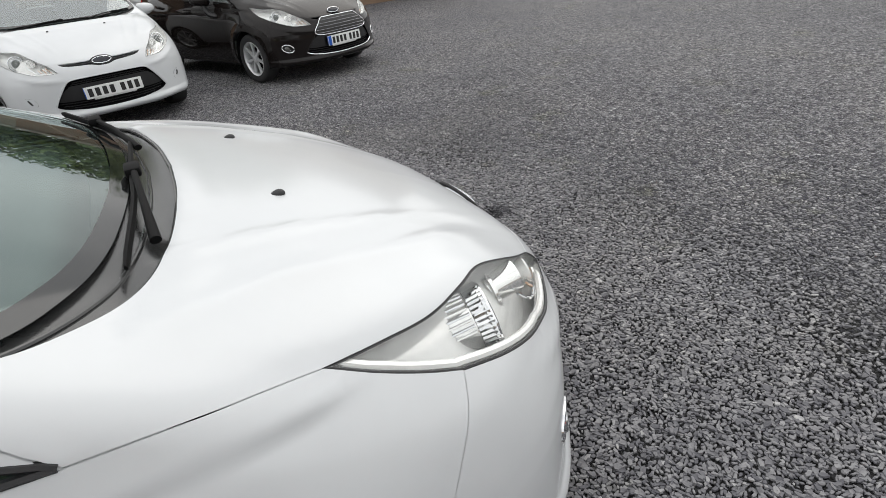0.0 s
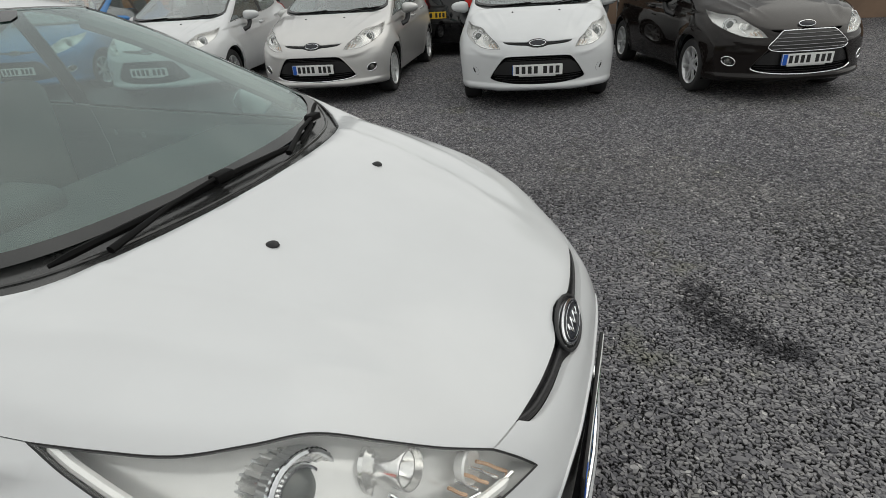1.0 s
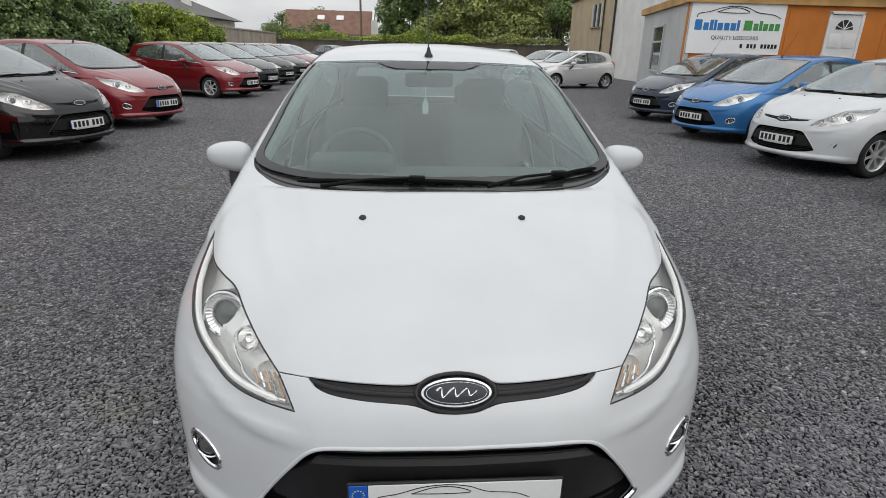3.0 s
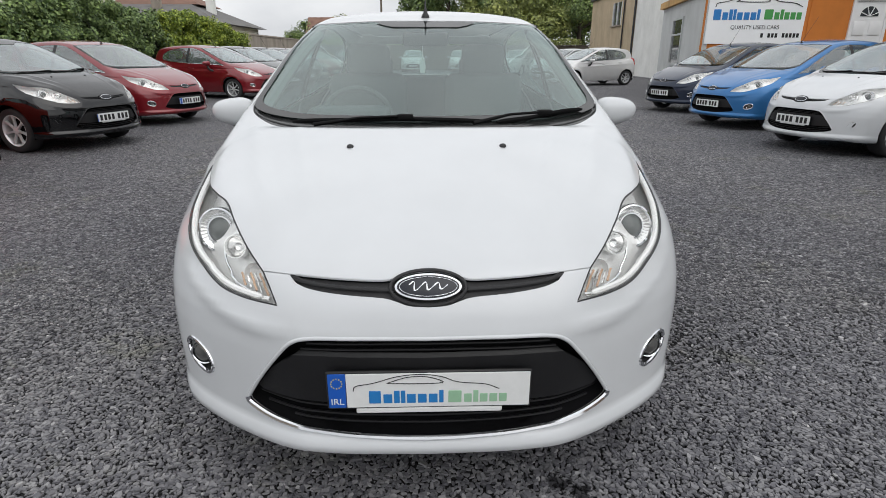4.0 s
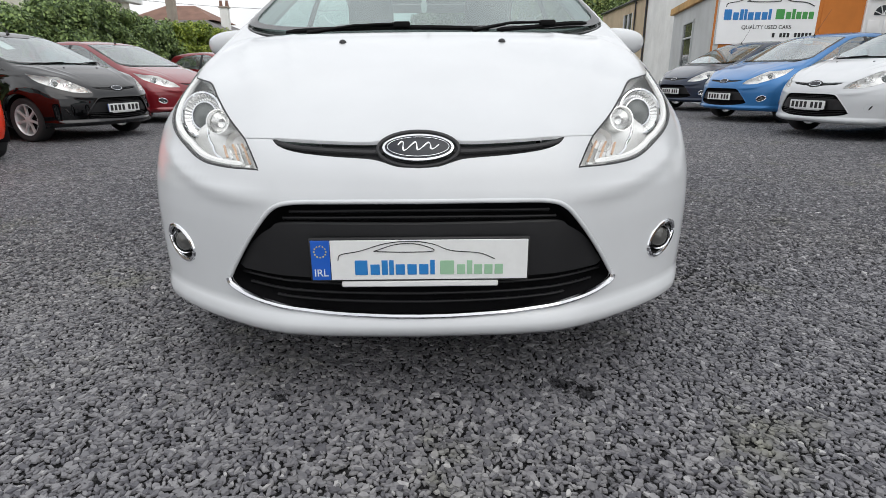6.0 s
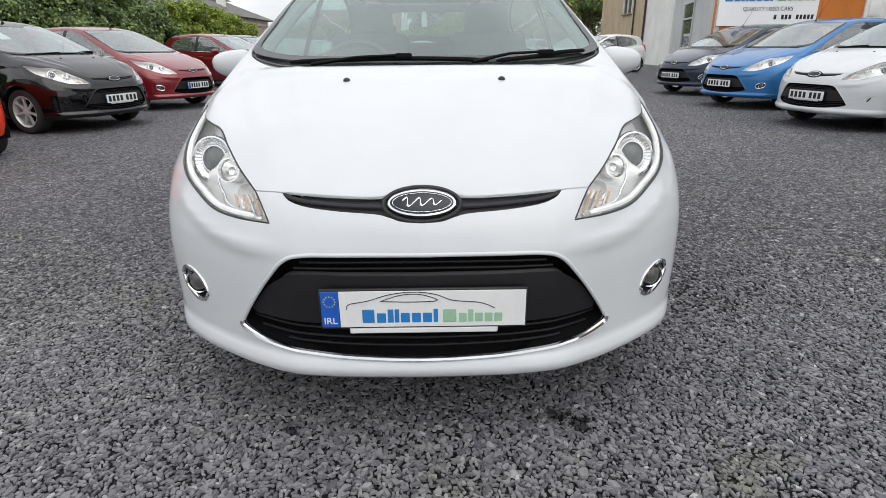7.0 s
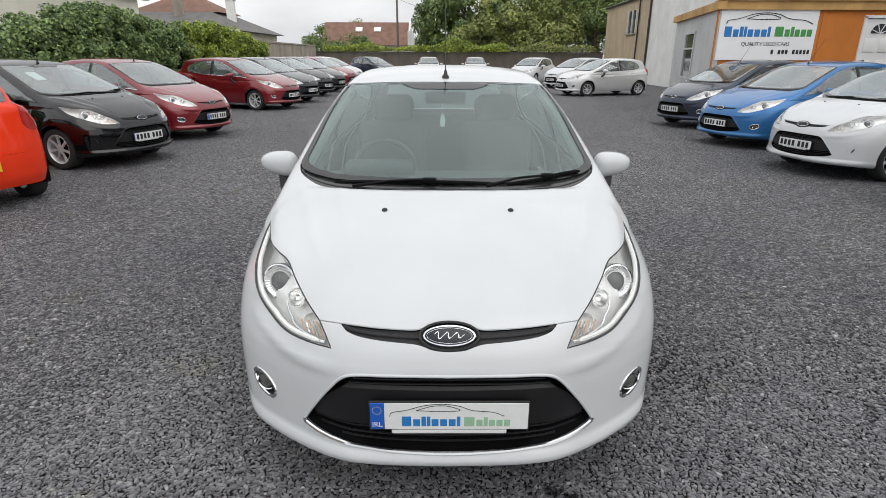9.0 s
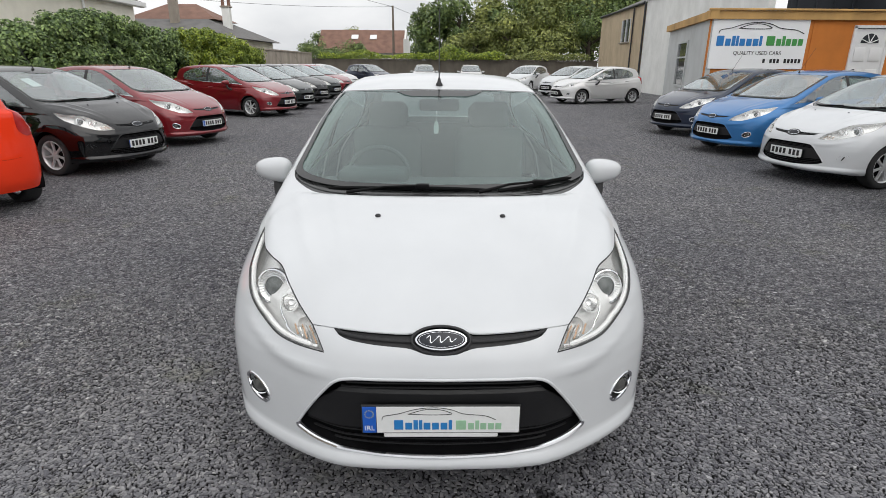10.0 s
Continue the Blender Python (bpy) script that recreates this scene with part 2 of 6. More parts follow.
def prism_bm(poly, depth, m=None, bevel=0.0):
    """A flat outline in x and z, drawn out along y."""
    bm = bmesh.new()
    front = [bm.verts.new((x, 0, z)) for x, z in poly]
    f = bm.faces.new(front)
    ext = bmesh.ops.extrude_face_region(bm, geom=[f])
    bmesh.ops.translate(bm, vec=(0, depth, 0), verts=[v for v in ext["geom"] if isinstance(v, bmesh.types.BMVert)])
    bmesh.ops.recalc_face_normals(bm, faces=bm.faces)
    if bevel:
        bmesh.ops.bevel(bm, geom=list(bm.edges), offset=bevel, segments=2, affect="EDGES", profile=0.5)
    if m is not None:
        bmesh.ops.transform(bm, matrix=m, verts=bm.verts)
    return bm


def join_bm(*bms):
    """Several bmeshes in one."""
    out = bmesh.new()
    for b in bms:
        tmp = bpy.data.meshes.new("tmp")
        b.to_mesh(tmp)
        b.free()
        out.from_mesh(tmp)
        bpy.data.meshes.remove(tmp)
    return out


def table(*pairs):
    """A smooth monotone curve through pairs, as a function."""
    xs, ys = np.array(pairs, float).T
    h, d = np.diff(xs), np.diff(ys) / np.diff(xs)
    m = np.r_[d[0], np.where(d[1:] * d[:-1] > 0, 2 * d[1:] * d[:-1] / (d[1:] + d[:-1] + 1e-12 * (d[1:] + d[:-1] == 0)), 0), d[-1]]
    fx = np.linspace(xs[0], xs[-1], 600)
    k = np.clip(np.searchsorted(xs, fx) - 1, 0, len(h) - 1)
    t = (fx - xs[k]) / h[k]
    fy = ys[k] * (1 + 2 * t) * (1 - t) ** 2 + m[k] * h[k] * t * (1 - t) ** 2 + ys[k + 1] * t * t * (3 - 2 * t) + m[k + 1] * h[k] * t * t * (t - 1)
    return lambda v: np.interp(v, fx, fy)


# ---- the hatchback's skin: nose at y = 0, tail at y = 3.95, wheels on z = 0 ----
nose_y = table((0.165, 0.12), (0.195, 0.052), (0.212, 0.010), (0.226, -0.014), (0.242, -0.024), (0.258, -0.021), (0.274, -0.010), (0.292, 0.001), (0.45, 0.002), (0.56, 0.008), (0.62, 0.026), (0.67, 0.052), (0.71, 0.082), (0.76, 0.15), (0.9, 0.4), (1.0, 0.60))
plan_d = table((0, 0), (0.2, 0.006), (0.34, 0.022), (0.40, 0.042), (0.45, 0.066), (0.51, 0.10), (0.6, 0.160), (0.7, 0.240), (0.76, 0.303), (0.80, 0.356), (0.84, 0.428), (0.875, 0.535), (0.91, 0.77))
side_w = table((0, 0.87), (0.4, 0.895), (0.75, 0.900), (1.25, 0.856), (2.0, 0.852), (2.8, 0.858), (3.3, 0.864), (3.6, 0.835), (3.95, 0.76))
tuck = table((0.16, 0.085), (0.25, 0.05), (0.36, 0.02), (0.5, 0.004), (0.62, 0.0), (0.72, 0.006), (0.80, 0.020), (0.88, 0.044), (0.95, 0.075), (1.05, 0.12))
deck_z = table((0.0, 0.66), (0.09, 0.722), (0.15, 0.762), (0.25, 0.812), (0.4, 0.875), (0.55, 0.929), (0.66, 0.966), (0.75, 0.988), (0.835, 1.005), (0.87, 0.994), (0.95, 0.965), (1.1, 0.95), (2.0, 0.98), (3.3, 1.06), (3.95, 1.10))
roof_z = table((0.9, 1.20), (1.5, 1.36), (1.86, 1.438), (1.95, 1.456), (2.1, 1.480), (2.3, 1.500), (2.55, 1.511), (2.9, 1.502), (3.3, 1.465), (3.6, 1.41), (3.95, 1.31))
tail_y = table((0.2, 3.86), (0.35, 3.93), (0.55, 3.95), (0.75, 3.935), (1.0, 3.90), (1.15, 3.85), (1.3, 3.76), (1.45, 3.62))
house_t = table((0.9, 0.0), (2.2, 0.0), (2.8, 0.02), (3.3, 0.065), (3.7, 0.13), (3.95, 0.18))


def smax(a, b, k):
    h = np.maximum(k - np.abs(a - b), 0) / k
    return np.maximum(a, b) + h * h * k / 4


def skin(p):
    """Below nought inside the body."""
    x, y, z = np.abs(p[:, 0]), p[:, 1], p[:, 2]
    top = z - (deck_z(y - 0.09 * np.maximum(0.3, -smax(-(y - 0.05) / 0.8, -1.0 + 0 * y, 0.3)) * (np.minimum(x, 0.86) / 0.587) ** 2.5) - 0.006 * (x / 0.7) ** 2 - 0.062 * (x / 0.82) ** 8)
    fold = x - np.interp(y, [0.1, 0.3, 0.53, 0.74, 0.93], [0.36, 0.445, 0.543, 0.60, 0.67])
    dome = x - np.interp(y, [0.1, 0.28, 0.47, 0.85], [0.28, 0.331, 0.384, 0.48])
    nose_fade = np.clip((y - 0.12) / 0.2, 0, 1) * np.clip((1.05 - y) / 0.2, 0, 1)
    top = (top - (0.006 * np.exp(-((fold / 0.032) ** 2)) + 0.003 * np.exp(-((dome / 0.022) ** 2))) * nose_fade) * 0.92
    cheek, tip = np.clip((x - 0.35) / 0.25, 0, 1), np.clip((x - 0.58) / 0.30, 0, 1)
    cheek = cheek * cheek * (3 - 2 * cheek) * (1 - 0.9 * tip * tip * (3 - 2 * tip))
    front = nose_y(z) - 0.5 * cheek * np.clip(nose_y(z) - 0.06, 0, 1) + plan_d(x) * (1 + 0.35 * np.clip(z - 0.5, 0, 0.6)) - y
    front = front - 0.010 * np.exp(-(((z - 0.577 - 0.9 * np.clip(x - 0.45, 0, 1) ** 2) / 0.024) ** 2)) * np.clip((x - 0.36) / 0.12, 0, 1) * np.clip((0.78 - x) / 0.16, 0, 1)
    front = front * np.interp(x, [0, 0.5, 0.7, 0.85], [1, 0.95, 0.75, 0.6])
    arch = 0.012 * (1.6 * np.exp(-(((y - 0.82) ** 2 + (z - 0.30) ** 2) ** 0.5 - 0.36) ** 2 / 0.003) + np.exp(-(((y - 3.31) ** 2 + (z - 0.30) ** 2) ** 0.5 - 0.36) ** 2 / 0.003))
    lo_, fore, aft = np.clip((z - 0.58) / 0.40, 0, 1), np.clip((y - 0.20) / 0.42, 0, 1), np.clip((1.25 - y) / 0.45, 0, 1)
    shoulder = 0.045 * lo_ * lo_ * (3 - 2 * lo_) * fore * fore * (3 - 2 * fore) * aft
    crease = 0.008 * np.exp(-((z - (0.74 + 0.055 * (y - 1.2))) / 0.035) ** 2) * np.clip((y - 1.0) / 0.5, 0, 1)
    side = x - (side_w(y) - tuck(z) + arch + crease - shoulder)
    back = y - (tail_y(z) - 0.22 * (x / 0.8) ** 4)
    s = np.clip((x - 0.66) / 0.14, 0, 1)
    low = smax(smax(smax(top, side, 0.06), front, 0.05 + 0.05 * s * s * (3 - 2 * s)), back, 0.06)
    low = smax(low, 0.17 - z, 0.03)
    screen = (z - (1.436 - 0.445 * (1.86 - y + 0.13 * (x / 0.725) ** 2.2))) * 0.91
    roof = z - (roof_z(y) - 0.045 * (x / 0.6) ** 2.4)
    flank = (x - (0.785 - house_t(y) - 0.30 * (z - 1.0) - 0.28 * np.clip(z - 1.0, 0, 1) ** 2)) * 0.93
    stern = (y - (tail_y(z) - 0.28 * (x / 0.7) ** 3)) * 0.85
    up = smax(smax(smax(smax(roof, screen, 0.05), flank, 0.055), stern, 0.05), 0.86 - z, 0.02)
    k = 0.02
    h = np.maximum(k - np.abs(low - up), 0) / k
    return np.minimum(low, up) - h * h * k / 4


def slope(p):
    e = 1e-3
    g = np.stack([(skin(p + d) - skin(p - d)) / (2 * e) for d in np.eye(3) * e], 1)
    return g


def unit(v):
    return v / np.maximum(np.linalg.norm(v, axis=1, keepdims=True), 1e-9)


def snap(p):
    p = np.array(p, float)
    for _ in range(25):
        g = slope(p)
        p = p - 0.8 * (skin(p) / np.maximum((g * g).sum(1), 0.05))[:, None] * g
    return p


NOSE_C, TAIL_C = 1.0, 3.0


def rays(kind, uv):
    u, v = uv.T
    o = 0 * u
    if kind == "top":
        return np.stack([u, v, o + 1.8], 1), np.tile([0.0, 0, -1], (len(u), 1))
    if kind == "side":
        return np.stack([o + 1.3, u, v], 1), np.tile([-1.0, 0, 0], (len(u), 1))
    if kind == "shoulder":
        return np.stack([o + 1.2 * 0.9 - 0.436 * v, u, 1.2 * 0.436 + 0.9 * v], 1), np.tile([-0.9, 0, -0.436], (len(u), 1))
    if kind == "front":
        return np.stack([u, o - 0.5, v], 1), np.tile([0.0, 1, 0], (len(u), 1))
    a = u / 0.85
    if kind == "nose":
        d = np.stack([np.sin(a), -np.cos(a), o], 1)
        return np.array([0, NOSE_C, 0]) + np.stack([o, o, v], 1) + 1.5 * d, -d
    d = np.stack([np.sin(a), np.cos(a), o], 1)
    return np.array([0, TAIL_C, 0]) + np.stack([o, o, v], 1) + 1.7 * d, -d


def flatten(kind, p):
    x, y, z = p.T
    if kind == "top":
        return np.stack([x, y], 1)
    if kind == "side":
        return np.stack([y, z], 1)
    if kind == "shoulder":
        return np.stack([y, 0.9 * z - 0.436 * x], 1)
    if kind == "front":
        return np.stack([x, z], 1)
    if kind == "nose":
        return np.stack([0.85 * np.arctan2(x, NOSE_C - y), z], 1)
    return np.stack([0.85 * np.arctan2(x, y - TAIL_C), z], 1)


def cast(kind, uv):
    o, d = rays(kind, uv)
    ts = np.linspace(0, 1.55, 90)
    lo, hi = np.zeros(len(o)), np.full(len(o), 1.55)
    done = np.zeros(len(o), bool)
    for a, b in zip(ts, ts[1:]):
        inside = (skin(o + b * d) < 0) & ~done
        lo[inside], hi[inside] = a, b
        done |= inside
    for _ in range(22):
        mid = (lo + hi) / 2
        s = skin(o + mid[:, None] * d) < 0
        hi, lo = np.where(s, mid, hi), np.where(s, lo, mid)
    return o + hi[:, None] * d


def spline(pts, n=40):
    """n points of a smooth curve through pts (any dimension), even along its length."""
    p = np.array(pts, float)
    if len(p) == 2:
        return p[0] + np.linspace(0, 1, n)[:, None] * (p[1] - p[0])
    q = np.vstack([2 * p[0] - p[1], p, 2 * p[-1] - p[-2]])
    out = []
    for k in range(1, len(q) - 2):
        t = np.linspace(0, 1, 24, endpoint=False)[:, None]
        a, b, c, d = q[k - 1 : k + 3]
        out.append(0.5 * (2 * b + (c - a) * t + (2 * a - 5 * b + 4 * c - d) * t**2 + (3 * b - a - 3 * c + d) * t**3))
    out = np.vstack([*out, p[-1:]])
    s = np.r_[0, np.cumsum(np.linalg.norm(np.diff(out, axis=0), axis=1))]
    f = np.linspace(0, s[-1], n)
    return np.stack([np.interp(f, s, c) for c in out.T], 1)


def edge(pts, n=40):
    return snap(spline(pts, n))


def mirror(c):
    return (c * [-1, 1, 1])[::-1]


def chain(*curves):
    """One closed loop out of curves laid end to end."""
    out = np.vstack(curves)
    keep = np.r_[np.linalg.norm(np.diff(out, axis=0), axis=1) > 1e-4, True]
    out = out[keep]
    return out[:-1] if np.linalg.norm(out[0] - out[-1]) < 1e-4 else out


def inside(loops, q):
    hit = np.zeros(len(q), bool)
    for lp in loops:
        a, b = lp, np.roll(lp, -1, 0)
        for (x0, y0), (x1, y1) in zip(a, b):
            c = (y0 > q[:, 1]) != (y1 > q[:, 1])
            hit ^= c & (q[:, 0] < (x1 - x0) * (q[:, 1] - y0) / (y1 - y0 + 1e-15) + x0)
    return hit


def area(lp):
    a, b = lp, np.roll(lp, -1, 0)
    return 0.5 * (a[:, 0] * b[:, 1] - b[:, 0] * a[:, 1]).sum()


def inset(lp, gap):
    """A loop shrunk by gap."""
    n = np.roll(lp, -1, 0) - np.roll(lp, 1, 0)
    n = np.stack([-n[:, 1], n[:, 0]], 1)
    return lp + gap * np.sign(area(lp)) * n / np.maximum(np.linalg.norm(n, axis=1, keepdims=True), 1e-9)


def sheet(kind, loops, step=0.02, gap=0.0015, rim=0.012, sink=0.0):
    """A panel of the skin within loops of points (the first the outside, the rest holes): its mesh has clean
    edges, folded inwards by rim. sink: how far it lies under the skin."""
    flat = [flatten(kind, np.array(lp)) for lp in loops]
    flat = [inset(lp, gap if k == 0 else -gap) for k, lp in enumerate(flat)]
    lo, hi = flat[0].min(0), flat[0].max(0)
    gx, gy = np.meshgrid(np.arange(lo[0], hi[0], step), np.arange(lo[1], hi[1], step))
    gx = gx + (np.arange(gx.shape[0]) % 2)[:, None] * step / 2
    grid = np.stack([gx.ravel(), gy.ravel()], 1)
    grid = grid[inside(flat, grid)]
    rimpts = np.vstack(flat)
    if len(grid):
        far = np.array([((rimpts - g) ** 2).sum(1).min() for g in grid])
        grid = grid[far > (0.42 * step) ** 2]
    pts = np.vstack([rimpts, grid])
    edges, n0 = [], 0
    for lp in flat:
        edges += [(n0 + k, n0 + (k + 1) % len(lp)) for k in range(len(lp))]
        n0 += len(lp)
    vs, _, fs, *_ = geometry.delaunay_2d_cdt([Vector(p) for p in pts], edges, [], 0, 1e-6)
    uv = np.array([tuple(v) for v in vs])
    mid = np.array([uv[list(f)].mean(0) for f in fs])
    keep = inside(flat, mid)
    p = cast(kind, uv)
    n = unit(slope(p))
    p = p - sink * n
    bm = bmesh.new()
    bv = [bm.verts.new(q) for q in p]
    bm.verts.index_update()
    for f, ok in zip(fs, keep):
        if ok:
            f = list(f)
            a, b, c = p[f[0]], p[f[1]], p[f[2]]
            if np.cross(b - a, c - a) @ n[f].sum(0) < 0:
                f = f[::-1]
            bm.faces.new([bv[k] for k in f])
    normals = [tuple(q) for q in n]
    if rim:
        rimmed = [e for e in bm.edges if len(e.link_faces) == 1]
        src = {}
        for e in rimmed:
            for v in e.verts:
                if v not in src:
                    k = v.index
                    src[v] = bm.verts.new(Vector(p[k]) - rim * Vector(n[k]))
                    normals.append(tuple(n[k]))
        for e in rimmed:
            f = e.link_faces[0]
            lp = next(q for q in f.loops if q.edge == e)
            a, b = lp.vert, lp.link_loop_next.vert
            bm.faces.new((b, a, src[a], src[b]))
    me = bpy.data.meshes.new("panel")
    bm.to_mesh(me)
    bm.free()
    me.shade_smooth()
    me.normals_split_custom_set_from_vertices(normals)
    return me


def mirrored(me):
    """The mesh for the other side of the car."""
    co = np.empty(len(me.vertices) * 3)
    me.vertices.foreach_get("co", co)
    co = co.reshape(-1, 3)
    vn = unit(slope(co))
    out = bpy.data.meshes.new("panel")
    out.from_pydata((co * [-1, 1, 1]).tolist(), [], [list(p.vertices)[::-1] for p in me.polygons])
    out.shade_smooth()
    out.normals_split_custom_set_from_vertices([tuple(q) for q in vn * [-1, 1, 1]])
    for m in me.materials:
        out.materials.append(m)
    return out


def arc(cy, cz, r, a0, a1, x, n=26):
    t = np.radians(np.linspace(a0, a1, n))
    return np.stack([np.full(n, x), cy + r * np.cos(t), cz + r * np.sin(t)], 1)


# Shut lines, for the side of positive x.
FRONT_AXLE, REAR_AXLE, ARCH_R, HUB_Z = 0.82, 3.31, 0.345, 0.295
c_hood_front = edge([(0, 0.097, 0.742), (0.045, 0.093, 0.736), (0.085, 0.083, 0.722), (0.13, 0.080, 0.714), (0.25, 0.095, 0.711), (0.366, 0.125, 0.706)], 40)
c_hood_corner = edge([(0.366, 0.125, 0.706), (0.405, 0.138, 0.706), (0.445, 0.151, 0.707)], 10)
c_slot_low = edge([(0, 0.040, 0.648), (0.05, 0.042, 0.652), (0.085, 0.047, 0.664), (0.12, 0.052, 0.672), (0.22, 0.066, 0.675), (0.30, 0.088, 0.678), (0.345, 0.108, 0.688), (0.366, 0.125, 0.706)], 40)
c_lamp_in = edge([(0.445, 0.151, 0.707), (0.422, 0.113, 0.677), (0.397, 0.080, 0.638)], 14)
c_lamp_low = edge([(0.397, 0.080, 0.638), (0.500, 0.135, 0.638), (0.585, 0.200, 0.646), (0.658, 0.277, 0.677), (0.716, 0.352, 0.710), (0.753, 0.434, 0.740), (0.775, 0.535, 0.772)], 40)
c_lamp_low2 = edge([(0.775, 0.535, 0.772), (0.780, 0.603, 0.806), (0.777, 0.680, 0.846), (0.767, 0.752, 0.885)], 18)
c_lamp_top = edge([(0.445, 0.151, 0.707), (0.504, 0.222, 0.752), (0.557, 0.303, 0.799), (0.603, 0.390, 0.836), (0.657, 0.460, 0.848), (0.710, 0.550, 0.855), (0.742, 0.650, 0.870), (0.767, 0.752, 0.885)], 50)
c_hood_side = edge([(0.767, 0.752, 0.885), (0.790, 0.88, 0.908), (0.800, 0.98, 0.924), (0.805, 1.06, 0.931)], 24)
c_hood_rear = edge([(0, 0.835, 1.003), (0.2, 0.845, 1.002), (0.40, 0.876, 1.0), (0.52, 0.915, 1.0), (0.60, 0.965, 1.003), (0.66, 1.025, 1.015), (0.705, 1.09, 1.03), (0.722, 1.16, 1.055)], 48)
c_seam = edge([(0.775, 0.535, 0.772), (0.820, 0.553, 0.735), (0.858, 0.585, 0.687), (0.88, 0.62, 0.63), (0.868, 0.64, HUB_Z + (ARCH_R**2 - 0.18**2) ** 0.5)], 20)
a_seam = math.degrees(math.acos((0.64 - FRONT_AXLE) / ARCH_R))
c_arch_nose = snap(arc(FRONT_AXLE, HUB_Z, ARCH_R, a_seam, 199, 0.85, 20))
c_arch_fender = snap(arc(FRONT_AXLE, HUB_Z, ARCH_R, -19, a_seam, 0.85, 40))
c_nose_low = edge([tuple(c_arch_nose[-1]), (0.80, 0.42, 0.19), (0.70, 0.27, 0.192), (0.55, 0.15, 0.20), (0.3, 0.055, 0.207), (0, 0.035, 0.21)], 50)
c_cowl = edge([(0, 0.925, 1.01), (0.2, 0.935, 1.01), (0.40, 0.965, 1.01), (0.52, 1.0, 1.01), (0.60, 1.04, 1.015), (0.66, 1.08, 1.025), (0.705, 1.13, 1.04), (0.718, 1.185, 1.065)], 48)
c_screen_side = edge([(0.718, 1.185, 1.065), (0.695, 1.35, 1.14), (0.655, 1.66, 1.275), (0.600, 1.955, 1.395)], 40)
c_screen_top = edge([(0.600, 1.955, 1.395), (0.45, 1.905, 1.412), (0.22, 1.872, 1.422), (0, 1.86, 1.424)], 30)
c_roof_side = edge([(0.600, 1.955, 1.395), (0.59, 2.2, 1.43), (0.58, 2.6, 1.445), (0.56, 3.0, 1.43), (0.50, 3.45, 1.38)], 50)
c_roof_rear = edge([(0.50, 3.45, 1.38), (0.3, 3.58, 1.40), (0, 3.62, 1.40)], 24)


def side_edge(pts, n=30):
    """A curve given by (y, z) on the flank."""
    uv = spline(pts, n)
    return cast("side", uv)


c_pillar_base = np.vstack([c_hood_side[-1], edge([tuple(c_hood_side[-1]), (0.76, 1.12, 0.985), tuple(c_hood_rear[-1])], 10)[1:-1], c_hood_rear[-1]])
BELT = [(1.065, 0.935), (1.28, 0.955), (1.6, 0.967), (2.0, 0.982), (2.33, 0.997), (2.7, 1.017), (3.05, 1.047), (3.3, 1.077)]
DOOR_TOP = [(1.25, 0.938), (1.6, 0.955), (2.0, 0.970), (2.33, 0.985)]
GLASS_TOP = [(1.075, 0.942), (1.25, 1.015), (1.45, 1.112), (1.68, 1.222), (1.92, 1.327), (2.15, 1.395), (2.33, 1.412)]
GLASS_TOP2 = [(2.41, 1.413), (2.7, 1.405), (3.0, 1.372), (3.2, 1.32), (3.34, 1.24)]
c_fender_rear = side_edge([(1.25, 0.935), (1.285, 0.80), (1.29, 0.6), (1.27, 0.40), (1.25, 0.27)], 30)


def front_edge(pts, n=40):
    """A curve given by (x, z) on the nose."""
    return cast("front", spline(pts, n))


c_grille = front_edge([(0, 0.571), (0.2, 0.5705), (0.312, 0.567), (0.364, 0.550), (0.414, 0.496), (0.463, 0.429), (0.503, 0.366), (0.514, 0.341), (0.492, 0.325), (0.42, 0.305), (0.25, 0.286), (0.10, 0.2790), (0.03, 0.2781), (0, 0.278)], 90)
grille_loop = chain(c_grille, mirror(c_grille))
FOG = (0.690, 0.408)


def ring_loop(cx, cz, rx, rz, n=36, tilt=0.0):
    t = np.linspace(0, 2 * math.pi, n, endpoint=False)
    x, z = rx * np.cos(t), rz * np.sin(t)
    return cast("front", np.stack([cx + x + tilt * z, cz + z], 1))


fog_loop = ring_loop(*FOG, 0.050, 0.046, tilt=0.32)


def loop_tube(loop, radius, lift=0.0, closed=True, seg=8):
    """A round strip laid along a loop on the skin."""
    n = unit(slope(loop))
    pts = loop + lift * n
    if closed:
        pts = np.vstack([pts, pts[:1]])
    return tube_bm([tuple(p) for p in pts], radius, seg)


